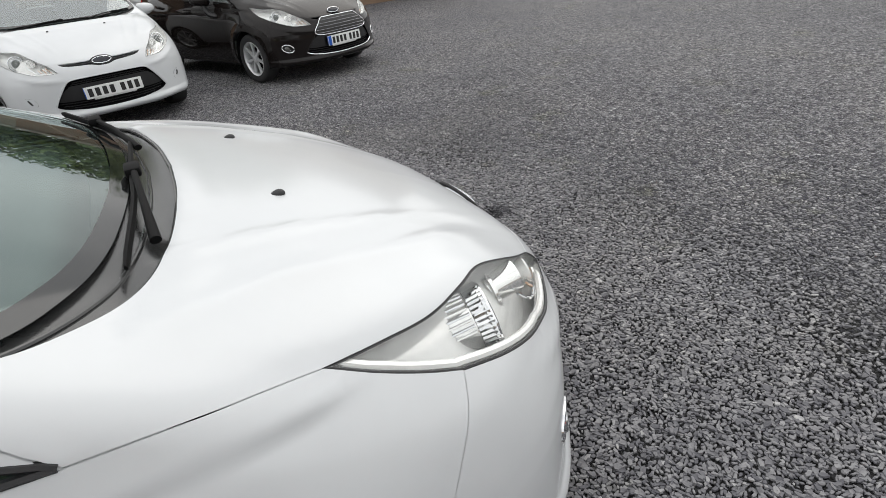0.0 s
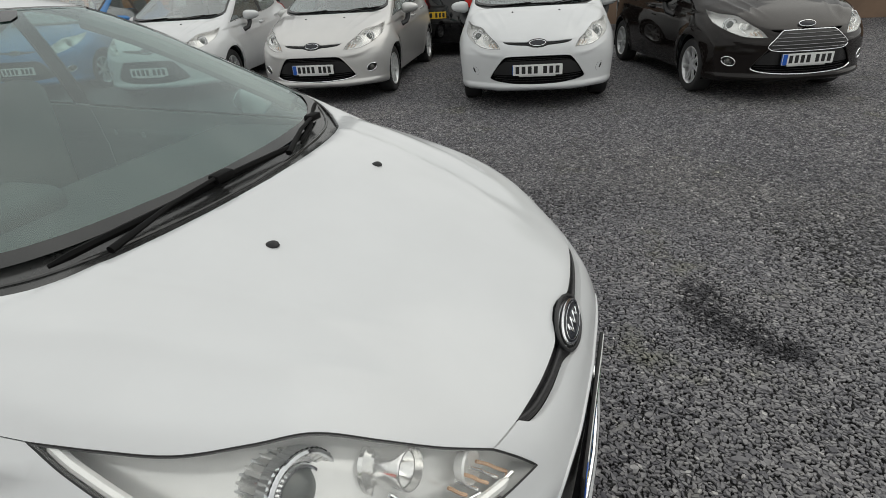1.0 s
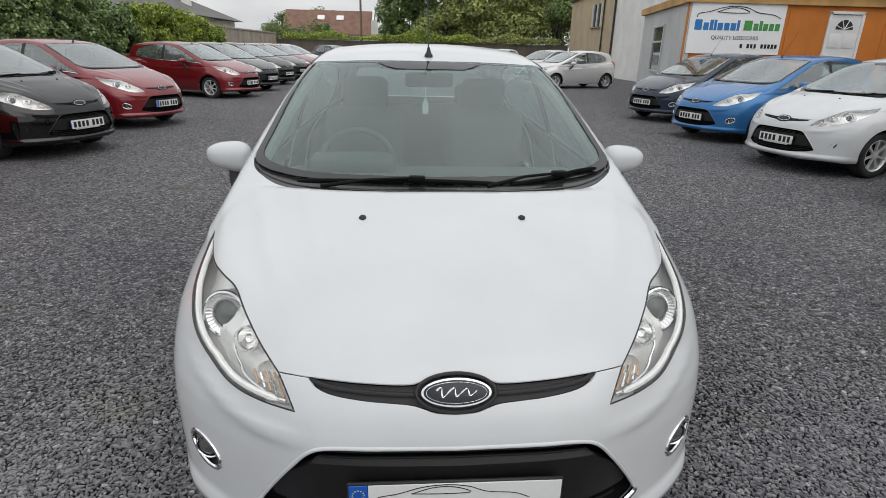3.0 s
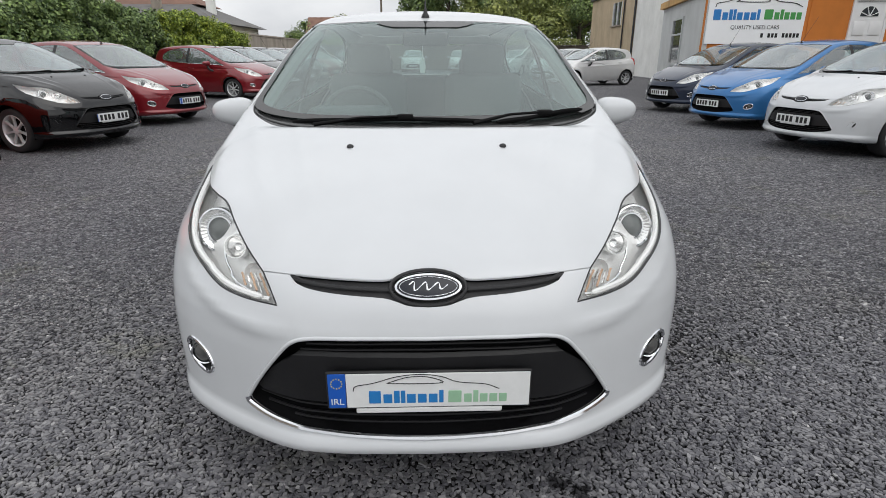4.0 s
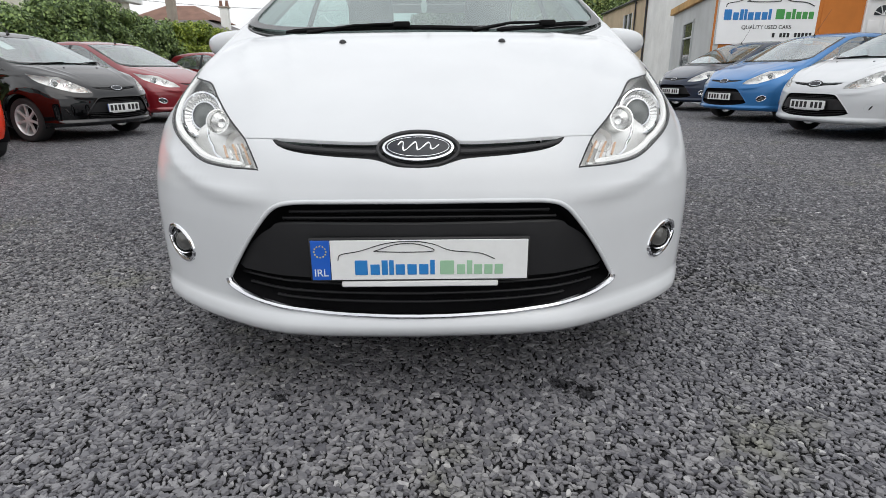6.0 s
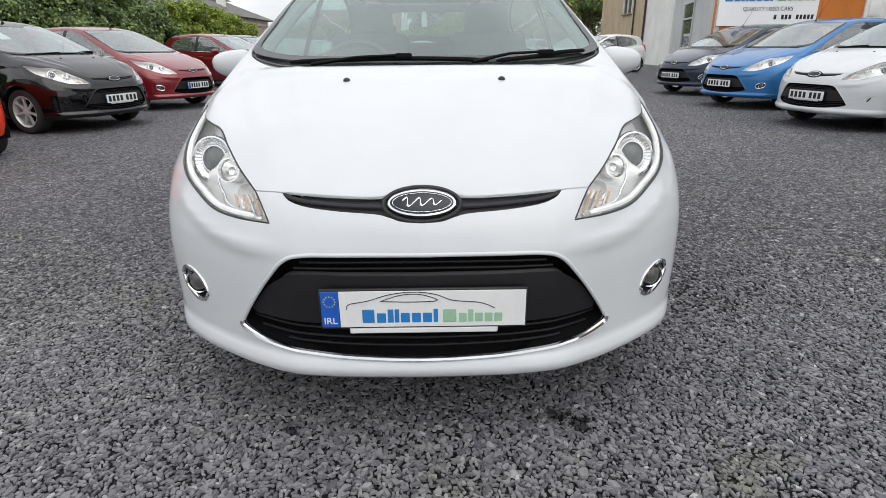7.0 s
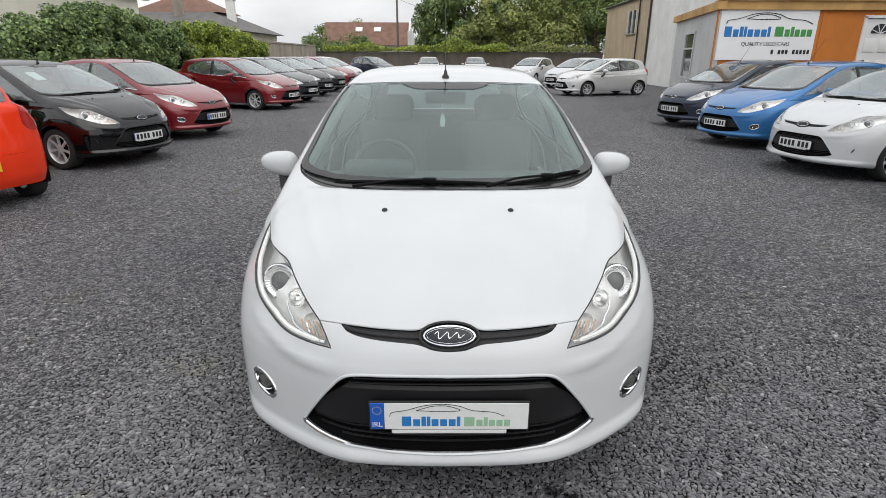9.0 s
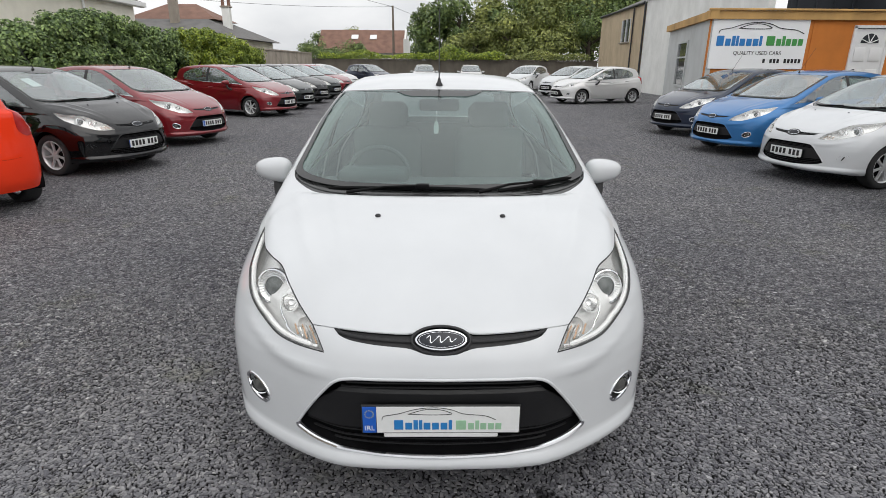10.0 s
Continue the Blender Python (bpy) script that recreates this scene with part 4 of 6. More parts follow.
    right = np.vstack([t_low[::-1], c_tail_side[13:], side_edge([(3.74, 0.36), (a_end[1], a_end[2])], 6), edge([tuple(a_end), (0.78, 3.66, 0.25), (0.5, 3.85, 0.23), (0, 3.90, 0.23)], 30)])
    mesh_part("rear_bumper", sheet("tail", [chain(right, mirror(right))], 0.035), M_WHITE, car)
    tl = cast("tail", flatten("tail", spline([(0.56, 3.74, 1.08), (0.66, 3.66, 1.09), (0.74, 3.68, 0.98), (0.77, 3.72, 0.84), (0.70, 3.80, 0.80), (0.60, 3.85, 0.86), (0.56, 3.80, 0.98), (0.56, 3.74, 1.08)], 50)))[:-1]
    both("rear_lamp", sheet("tail", [tl], 0.03, 0.001, 0.015, -0.008), M_REDLENS, car, "red rear lamp")
    # underside and wheel wells
    part("underbody", box_bm(1.36, 2.9, 0.03, (0, 2.25, 0.23), 0.01), M_DARK, car, "black underside")
    tray = bmesh.new()
    xs = np.linspace(-0.70, 0.70, 25)
    rows = [[tray.verts.new((x, float(plan_d(np.array([abs(x)]))[0]) * 1.02 + 0.075, z)) for x in xs] + [tray.verts.new((x, 0.80, z)) for x in xs[::-1]] for z in (0.200, 0.212)]
    tray.faces.new(rows[0][::-1])
    tray.faces.new(rows[1])
    for k in range(50):
        tray.faces.new((rows[0][k], rows[0][(k + 1) % 50], rows[1][(k + 1) % 50], rows[1][k]))
    part("undertray", tray, M_DARK, car, "black tray under the nose", smooth=False)
    for y in (FRONT_AXLE, REAR_AXLE):
        for s in (1, -1):
            well = lathe_bm([(ARCH_R - 0.005, 0.0), (ARCH_R - 0.005, -0.26), (0.05, -0.26)], 40, pose(s * 0.835, y, HUB_Z, 0, 90 * s, 0))
            bmesh.ops.delete(well, geom=[v for v in well.verts if v.co.z < 0.17], context="VERTS")
            part("wheel_well", well, M_DARK, car)
            hub = new("wheel")
            hub.parent = car
            hub.matrix_basis = pose(s * 0.745, y, 0.293, 0, 0, 0 if s > 0 else 180)
            if not WHEEL:
                wheel_parts(hub, True)
                WHEEL.append(hub)
            else:
                for o in WHEEL[0].children_recursive:
                    c = new(o.name.split(".")[0], o.data)
                    c.parent = hub
                    c.matrix_basis = o.matrix_basis.copy()
    # mirrors
    for s in (1, -1):
        shell = bmesh.new()
        bmesh.ops.create_uvsphere(shell, u_segments=28, v_segments=18, radius=1.0)
        for v in shell.verts:
            x, y, z = v.co
            x, z = math.copysign(abs(x) ** 0.75, x), math.copysign(abs(z) ** 0.8, z)
            y = -abs(y) ** 0.9 * 0.075 if y < 0 else 0.035 * abs(y) ** 0.35
            v.co = (0.940 + 0.113 * x, 1.55 + y + 0.03 * x, 0.995 + 0.066 * z * (1 - 0.24 * x) + 0.004 * x)
        arm = tube_bm([(0.82, 1.44, 0.79), (0.885, 1.50, 0.825), (0.905, 1.53, 0.88), (0.91, 1.545, 0.955)], [0.046, 0.044, 0.040, 0.038], 12, 0.7)
        face = prism_bm([(0.94 + 0.096 * math.cos(a), 0.995 + 0.052 * math.sin(a)) for a in np.linspace(0, 2 * math.pi, 24, endpoint=False)], 0.004, pose(0, 1.585, 0))
        if s < 0:
            shell, arm, face = flip_bm(shell), flip_bm(arm), flip_bm(face)
        mir = part("door_mirror", shell, M_WHITE, car, "door mirror in body colour")
        part("mirror_arm", arm, M_TRIM, mir)
        part("mirror_glass", face, M_CHROME, mir)
    # wipers, washers, aerial
    def on_screen(x, y, lift):
        p = cast("top", np.array([[x, y]]))
        return tuple((p + lift * unit(slope(p)))[0])
    for blade, root, at_k in (([(-0.52, 0.957), (-0.27, 0.928), (-0.10, 0.921), (0.08, 0.915), (0.24, 0.910)], (-0.43, 0.905), 11), ([(0.27, 0.910), (0.40, 0.955), (0.47, 0.988), (0.55, 1.03), (0.64, 1.068)], (0.18, 0.895), 10)):
        line = spline(blade, 20)
        arm_b = tube_bm([on_screen(x, y, 0.010) for x, y in line], [0.003] + [0.0058] * 18 + [0.003], 6, 1.6)
        wiper = part("wiper", arm_b, M_WIPER, car, "black windscreen wiper")
        mid = line[at_k]
        part("wiper_arm", tube_bm([on_screen(*root, 0.010), on_screen(*((np.array(root) + mid) / 2 + [0, 0.004]), 0.025), on_screen(*mid, 0.024)], [0.010, 0.0065, 0.0065], 10, 0.8), M_WIPER, wiper)
        part("blade_clip", box_bm(0.062, 0.032, 0.022, on_screen(*mid, 0.020), 0.006), M_WIPER, wiper)
    for s in (1, -1):
        p = cast("top", np.array([[s * 0.263, 0.658]]))[0]
        b = bmesh.new()
        bmesh.ops.create_uvsphere(b, u_segments=16, v_segments=10, radius=1.0)
        for v in b.verts:
            v.co = (p[0] + 0.0125 * v.co.x, p[1] + 0.017 * v.co.y + 0.004, p[2] - 0.001 + (0.011 * v.co.z if v.co.z > 0 else 0.002 * v.co.z) * (1 - 0.25 * v.co.y))
        part("washer_nozzle", b, M_TRIM, car, "black washer nozzle")
    p = cast("top", np.array([[0.0, 1.93]]))[0]
    rod = lathe_bm([(0.022, -0.002), (0.020, 0.010), (0.012, 0.020), (0.009, 0.034), (0.006, 0.045), (0.001, 0.047)], 16, pose(*p))
    aer = part("aerial", rod, M_TRIM, car, "black roof aerial")
    part("aerial_mast", tube_bm([tuple(p + np.array([0, 0.01 + 0.28 * t, 0.035 + 0.42 * t])) for t in (0, 0.5, 1)], [0.004, 0.003, 0.0022], 6), M_TRIM, aer)
    # cabin
    dash = box_bm(1.36, 0.46, 0.20, (0, 1.30, 0.87), 0.06, 3)
    part("dashboard", dash, M_DASH, car)
    part("binnacle", box_bm(0.38, 0.20, 0.09, (-0.36, 1.42, 0.985), 0.035, 3), M_DASH, car)
    part("cabin_floor", box_bm(1.40, 2.6, 0.03, (0, 2.4, 0.28), 0.0), M_DASH, car)
    ringpts = [tuple(pose(-0.36, 1.66, 0.93, 62, 0, 0) @ Vector((0.185 * math.cos(a), 0.185 * math.sin(a), 0))) for a in np.linspace(0, 2 * math.pi, 37)]
    wheel_s = part("steering_wheel", tube_bm(ringpts, 0.015, 8), M_DASH, car)
    part("wheel_boss", box_bm(0.20, 0.16, 0.05, (0, 0, 0), 0.02, 2, pose(-0.36, 1.655, 0.925, 62, 0, 0)), M_DASH, wheel_s)
    for x in (-0.36, 0.36):
        seat = part("front_seat", box_bm(0.50, 0.50, 0.16, (x, 2.10, 0.50), 0.05, 3), M_SEAT, car)
        part("backrest", box_bm(0.48, 0.15, 0.62, (x, 2.36, 0.84), 0.06, 3), M_SEAT, seat)
        part("headrest", box_bm(0.27, 0.10, 0.19, (x, 2.42, 1.225), 0.045, 3), M_SEAT, seat)
    bench = part("rear_seat", box_bm(1.26, 0.50, 0.16, (0, 2.95, 0.52), 0.05, 3), M_SEAT, car)
    part("bench_back", box_bm(1.24, 0.15, 0.55, (0, 3.22, 0.82), 0.05, 3), M_SEAT, bench)
    for x in (-0.38, 0.38):
        part("headrest", box_bm(0.25, 0.09, 0.16, (x, 3.24, 1.16), 0.04, 3), M_SEAT, bench)
    part("headlining", box_bm(0.8, 1.5, 0.03, (0, 2.76, 1.410), 0.01, 1), M_LINING, car)
    rv = part("inner_mirror", box_bm(0.24, 0.035, 0.07, (0, 1.84, 1.335), 0.015, 2), M_SEAL, car)
    part("mirror_stem", box_bm(0.02, 0.04, 0.05, (0, 1.84, 1.375), 0.006, 1), M_DASH, rv)
    for pts in (c_screen_side, mirror(c_screen_side)):
        part("pillar_trim", loop_tube(pts, 0.030, -0.050, False), M_LINING, car)
    return car


WHEEL = []
hero = hatchback("white five-door hatchback parked alone on grey chippings")


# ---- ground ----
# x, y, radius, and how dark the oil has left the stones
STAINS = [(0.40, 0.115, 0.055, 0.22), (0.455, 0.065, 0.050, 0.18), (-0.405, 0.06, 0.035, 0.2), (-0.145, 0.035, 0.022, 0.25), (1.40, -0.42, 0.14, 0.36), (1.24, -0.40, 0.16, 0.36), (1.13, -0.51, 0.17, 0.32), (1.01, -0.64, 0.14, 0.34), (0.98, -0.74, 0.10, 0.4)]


def gravel_material(name, loose):
    """Slate chippings; loose: for single stones, otherwise for the ground under and beyond them."""
    m, nt, n, l, b = mat(name)
    co = n.new("ShaderNodeTexCoord")
    if loose:
        geo = n.new("ShaderNodeNewGeometry")
        value = geo.outputs["Random Per Island"]
    else:
        warp = noise_node(nt, 55.0, 3.0)
        shift = n.new("ShaderNodeMix")
        shift.data_type, shift.blend_type = "RGBA", "ADD"
        shift.inputs[0].default_value = 0.028
        l.new(co.outputs["Object"], shift.inputs[6])
        l.new(warp.outputs["Color"], shift.inputs[7])
        vor = n.new("ShaderNodeTexVoronoi")
        vor.inputs["Scale"].default_value = 46.0
        rim = n.new("ShaderNodeTexVoronoi")
        rim.feature = "DISTANCE_TO_EDGE"
        rim.inputs["Scale"].default_value = 46.0
        for v in (vor, rim):
            l.new(shift.outputs[2], v.inputs["Vector"])
        sep = n.new("ShaderNodeSeparateColor")
        l.new(vor.outputs["Color"], sep.inputs["Color"])
        value = sep.outputs["Red"]
    gain = 1.75 if loose else 2.25
    spread = ((0.0, 0.058), (0.5, 0.106), (0.97, 0.142), (0.995, 0.22)) if loose else ((0.0, 0.030), (0.45, 0.100), (0.9, 0.150), (0.99, 0.21))
    tone = ramp_node(nt, value, [(p, (gain * v, gain * v, gain * (v * 0.98 + 0.0095))) for p, v in spread])
    big = noise_node(nt, 0.5, 6.0, 0.65)
    br = ramp_node(nt, big.outputs["Fac"], [(0.33, (0.78, 0.78, 0.79)), (0.5, (0.92, 0.91, 0.90)), (0.68, (1.05, 1.03, 0.98))])
    moss = noise_node(nt, 1.7, 5.0, 0.7)
    mo = ramp_node(nt, moss.outputs["Fac"], [(0.58, (1.0, 1.0, 1.0)), (0.72, (0.93, 0.94, 0.76))])
    clump = noise_node(nt, 24.0, 3.0, 0.7)
    cl = ramp_node(nt, clump.outputs["Fac"], [(0.36, (0.80, 0.80, 0.81)), (0.50, (1.0, 1.0, 1.0)), (0.64, (1.18, 1.18, 1.16))])
    tints = [br.outputs["Color"], mo.outputs["Color"], cl.outputs["Color"]]
    if not loose:
        # joints between the drawn stones painted dark, for the shade in the gaps
        joint_shade = ramp_node(nt, rim.outputs["Distance"], [(0.015, (0.10, 0.10, 0.10)), (0.15, (1.0, 1.0, 1.0))])
        tints.append(joint_shade.outputs["Color"])
        # ground under the dense loose stones darkened: gap shade put into the colour
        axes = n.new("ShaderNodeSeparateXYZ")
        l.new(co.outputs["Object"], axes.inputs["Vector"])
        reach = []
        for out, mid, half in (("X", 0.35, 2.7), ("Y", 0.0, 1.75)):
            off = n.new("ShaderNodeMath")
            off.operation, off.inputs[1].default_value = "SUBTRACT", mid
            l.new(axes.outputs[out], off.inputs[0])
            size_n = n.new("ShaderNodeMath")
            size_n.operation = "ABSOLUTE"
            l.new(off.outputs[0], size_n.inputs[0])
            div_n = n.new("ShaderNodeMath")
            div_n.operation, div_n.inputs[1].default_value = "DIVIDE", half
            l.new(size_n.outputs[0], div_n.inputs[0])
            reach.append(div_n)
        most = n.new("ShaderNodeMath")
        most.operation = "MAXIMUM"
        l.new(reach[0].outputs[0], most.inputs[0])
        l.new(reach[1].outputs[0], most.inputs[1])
        gap_shade = ramp_node(nt, most.outputs[0], [(0.60, (0.14, 0.14, 0.14)), (0.92, (1.0, 1.0, 1.0))])
        tints.append(gap_shade.outputs["Color"])
    last = tone.outputs["Color"]
    wob = noise_node(nt, 34.0, 5.0, 0.8)
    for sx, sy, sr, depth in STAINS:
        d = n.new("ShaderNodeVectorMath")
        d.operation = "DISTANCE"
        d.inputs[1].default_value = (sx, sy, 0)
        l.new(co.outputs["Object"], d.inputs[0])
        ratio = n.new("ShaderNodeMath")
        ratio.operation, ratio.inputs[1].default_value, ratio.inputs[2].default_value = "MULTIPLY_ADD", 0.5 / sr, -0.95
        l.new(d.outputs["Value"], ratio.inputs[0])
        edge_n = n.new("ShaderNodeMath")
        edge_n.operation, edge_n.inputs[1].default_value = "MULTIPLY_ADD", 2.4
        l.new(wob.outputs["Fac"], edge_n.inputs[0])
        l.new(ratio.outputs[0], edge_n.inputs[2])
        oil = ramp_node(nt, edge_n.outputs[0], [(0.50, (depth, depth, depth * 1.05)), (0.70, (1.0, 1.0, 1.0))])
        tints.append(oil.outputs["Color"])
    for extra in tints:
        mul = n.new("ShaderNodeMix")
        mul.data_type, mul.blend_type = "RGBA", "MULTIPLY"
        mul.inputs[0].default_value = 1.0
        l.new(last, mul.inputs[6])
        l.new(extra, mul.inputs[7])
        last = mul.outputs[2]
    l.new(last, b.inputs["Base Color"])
    b.inputs["Roughness"].default_value = 0.75
    b.inputs["Specular IOR Level"].default_value = 0.3
    if loose:
        fine = noise_node(nt, 160.0, 3.0)
        bump_node(nt, fine.outputs["Fac"], 0.4, 0.002, b)
    else:
        flat = ramp_node(nt, rim.outputs["Distance"], [(0.0, (0, 0, 0)), (0.25, (1, 1, 1))])
        bump_node(nt, flat.outputs["Color"], 1.0, 0.008, b)
    return m


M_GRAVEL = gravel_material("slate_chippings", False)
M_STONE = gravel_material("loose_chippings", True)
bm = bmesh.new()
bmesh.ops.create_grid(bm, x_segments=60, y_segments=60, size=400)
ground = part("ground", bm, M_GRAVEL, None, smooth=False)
tagged(ground, "dark grey slate chippings of the car park", "ground", kind="structure")

# ---- the other cars ----
TINY = ("lamp_step", "scuttle_ridge", "gasket", "badge_stroke", "badge_line", "lamp_band", "groove", "wheel_back")
FINE = TINY + ("inner_mirror", "reflector_rib", "projector_flutes", "projector_teeth", "lens_border", "beam_flange", "pillar_trim", "wiper", "roof_moulding", "chrome_strip", "slat", "blade_clip", "wiper_arm", "washer_nozzle", "mirror_print", "window_seal", "lamp_divider", "lamp_ledge", "indicator_rib", "indicator_cup", "beam_reflector", "badge_surround", "grille_bar", "brake_disc", "mirror_stem", "plate_ledge")


def lot_car(x, y, yaw, paint_m, label, group=""):
    """A parked hatchback with the middle of its number plate at x, y; yaw 0 faces -y, 90 faces +x."""
    m = pose(x, y, 0, 0, 0, yaw)
    c = copy_thing(hero, m)
    tagged(c, label, "car", group)
    left_out = FINE if math.hypot(x, y) > 9.5 else TINY
    for o in list(c.children_recursive):
        if o.name.split(".")[0] in left_out:
            bpy.data.objects.remove(o)
            continue
        if o.data and o.data.materials and o.data.materials[0] == M_WHITE:
            o.material_slots[0].link = "OBJECT"
            o.material_slots[0].material = paint_m
        elif o.data and o.data.materials and o.data.materials[0] == M_GLASS:
            o.material_slots[0].link = "OBJECT"
            o.material_slots[0].material = M_HAZEGLASS
    return c


LEFT, RIGHT, BACK = "cars along the hedge", "cars along the office", "cars at the far wall"
cars = [
    (-4.43, 6.88, 72, M_BLACK, "black hatchback parked along the ivy hedge", LEFT),
    (-4.50, 9.75, 70, M_RED, "wine red hatchback parked along the ivy hedge", LEFT),
    (-4.52, 16.0, 70, M_RED, "wine red five-door hatchback with silver alloy wheels", LEFT),
    (-4.48, 18.5, 68, M_GREEN, "dark grey-green hatchback in the row", LEFT),
    (-4.55, 21.7, 68, M_BLACK, "black hatchback in the middle of the row", LEFT),
    (-4.5, 24.6, 68, M_GREEN, "dark grey hatchback in the row", LEFT),
    (-4.4, 27.7, 68, M_RED, "red hatchback near the end of the row", LEFT),
    (5.34, 11.7, -70, M_NAVY, "dark blue hatchback beside the office", RIGHT),
    (5.07, 8.87, -74, M_BLUE, "bright blue hatchback parked beside the office", RIGHT),
    (4.97, 6.25, -76, M_WHITE, "white five-door hatchback with steel wheel covers", RIGHT),
    (5.10, 3.79, -81, M_SILVER, "silver five-door hatchback with alloy wheels", RIGHT),
    (5.04, 1.00, -78, M_WHITE, "white hatchback between silver and black cars", RIGHT),
    (5.62, -1.65, -70, M_BROWN, "black newer hatchback with a barred grille", RIGHT),
]


# ---- plates ----
def number_plate(car, blue, rear=False, low=False):
    """A white (front) or yellow (rear) plate whose characters are plain bars."""
    y0, flip = (-0.010, 1) if not rear else (3.965, -1)
    z0 = 0.372 if not rear else 0.43 if low else 0.66
    pl = part("number_plate", box_bm(0.52, 0.008, 0.111, (0, y0, z0 + 0.0555), 0.002, 1), M_YPLATE if rear else M_PLATE, car, "yellow number plate" if rear else "white number plate")
    x = -0.245
    if blue:
        part("plate_band", box_bm(0.045, 0.002, 0.105, (flip * -0.234, y0 - 0.0046 * flip, z0 + 0.0555), 0, 1), M_EUBLUE, pl)
        x = -0.205
    step = (0.245 - x) / 7.5
    for k in range(7):
        cx = x + step * (k + 0.5 + (0.5 if k > 3 else 0))
        part("character_bar", box_bm(step * 0.62, 0.002, 0.075, (flip * cx, y0 - 0.0048 * flip, z0 + 0.0555), 0, 1), M_INK, pl)


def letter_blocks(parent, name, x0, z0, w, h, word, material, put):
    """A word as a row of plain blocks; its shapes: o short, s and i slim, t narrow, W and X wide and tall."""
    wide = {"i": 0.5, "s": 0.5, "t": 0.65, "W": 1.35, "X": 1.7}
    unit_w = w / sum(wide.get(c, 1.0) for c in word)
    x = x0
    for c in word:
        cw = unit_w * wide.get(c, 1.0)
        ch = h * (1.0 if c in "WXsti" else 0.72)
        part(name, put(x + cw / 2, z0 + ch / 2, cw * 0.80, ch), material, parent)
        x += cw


def car_line(put, x0, z0, w, h):
    """The outline of a car as a thin swept line."""
    body = spline([(0, 0.05), (0.02, 0.35), (0.14, 0.52), (0.30, 0.88), (0.46, 1.0), (0.60, 0.86), (0.72, 0.52), (0.90, 0.38), (1.0, 0.08)], 50)
    roof = spline([(0.23, 0.50), (0.36, 0.82), (0.47, 0.88), (0.56, 0.74), (0.61, 0.50), (0.42, 0.45), (0.23, 0.50)], 30)
    return [[put(x0 + w * x, z0 + h * z) for x, z in c] for c in (body, roof)]


# the dealer's plate on the white car
dealer = part("dealer_plate", box_bm(0.540, 0.010, 0.113, (0, 0.001, 0.4285), 0.003, 1), M_INK, hero, "white dealer plate in a black frame")
part("plate_face", box_bm(0.484, 0.003, 0.102, (0.024, -0.0050, 0.4285), 0.001, 1), M_PLATE, dealer)
part("plate_band", box_bm(0.046, 0.003, 0.102, (-0.2425, -0.0050, 0.4285), 0.001, 1), M_EUBLUE, dealer, "blue band with a ring of stars")
for k in range(12):
    a = 2 * math.pi * k / 12
    part("star", box_bm(0.0028, 0.0015, 0.0028, (-0.2425 + 0.0145 * math.cos(a), -0.0070, 0.4515 + 0.0145 * math.sin(a)), 0, 1), M_STAR, dealer)
irl = bpy.data.curves.new("country_code", "FONT")
irl.body, irl.size, irl.align_x, irl.extrude = "IRL", 0.0265, "CENTER", 0.0005
irl.materials.append(M_PLATE)
ob = new("country_code", irl)
ob.parent, ob.matrix_basis = dealer, pose(-0.2425, -0.0070, 0.388, 90, 0, 0)
flat_put = lambda cx, cz, w, h: box_bm(w, 0.0016, h, (cx, -0.0070, cz), min(w, h) * 0.04, 1)
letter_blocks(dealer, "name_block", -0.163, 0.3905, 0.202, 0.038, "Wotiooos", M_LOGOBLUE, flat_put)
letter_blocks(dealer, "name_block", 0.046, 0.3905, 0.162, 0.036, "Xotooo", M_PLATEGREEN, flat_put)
for line in car_line(lambda x, z: (x, -0.0070, z), -0.200, 0.426, 0.385, 0.051):
    part("car_outline", tube_bm(line, 0.0012, 6), M_INK, dealer)
part("plate_ledge", box_bm(0.39, 0.012, 0.016, (0.0, 0.002, 0.3645), 0.003, 1), M_PLATE, hero, "white plastic plate ledge")

# an air freshener on the inner mirror
fresh = thing("air_freshener", "pale paper air freshener hanging from the inner mirror", "air freshener")
part("string", tube_bm([(-0.016, 1.838, 1.312), (-0.018, 1.836, 1.245)], 0.0012, 5), M_PAPER, fresh)
part("tag", prism_bm([(-0.030, 1.165), (-0.034, 1.20), (-0.026, 1.235), (-0.018, 1.248), (-0.008, 1.232), (0.0, 1.20), (-0.006, 1.165)], 0.003, pose(0, 1.836, 0)), M_PAPER, fresh)

# ---- more cars, with plates ----
more = [
    (-8.10, 5.84, -120, M_ORANGE, "bright red hatchback seen from behind", LEFT),
    (-4.5, 31.0, 68, M_SILVER, "pale hatchback at the end of the row", LEFT),
    (-3.3, 38.5, 48, M_NAVY, "dark hatchback standing at the far wall", BACK),
    (-0.9, 40.0, 0, M_SILVER, "silver car with its back to the far wall", BACK),
    (2.6, 40.5, 0, M_SILVER, "grey car with its back to the far wall", BACK),
    (4.6, 33.2, -35, M_WHITE, "white hatchback near the far wall", BACK),
    (5.6, 28.0, -55, M_WHITE, "white hatchback beside a silver one", BACK),
    (5.0, 22.6, -72, M_PALE, "pale silver five-door hatchback before the white wall", BACK),
    (12.9, 3.9, 95, M_BLACK, "black hatchback seen from behind with red lamps", RIGHT),
    (13.6, -0.2, 100, M_WHITE, "white hatchback behind the first row", RIGHT),
    (9.6, 9.3, -60, M_NAVY, "dark hatchback behind the white one", RIGHT),
]
placed = {}
for c in cars + more:
    placed[c[4]] = lot_car(*c)
for text, ob in placed.items():
    number_plate(ob, "wine red hatchback parked" in text or "silver five-door hatchback with" in text or "newer" in text)
    if "seen from behind" in text:
        number_plate(ob, False, True, text.startswith("bright red"))


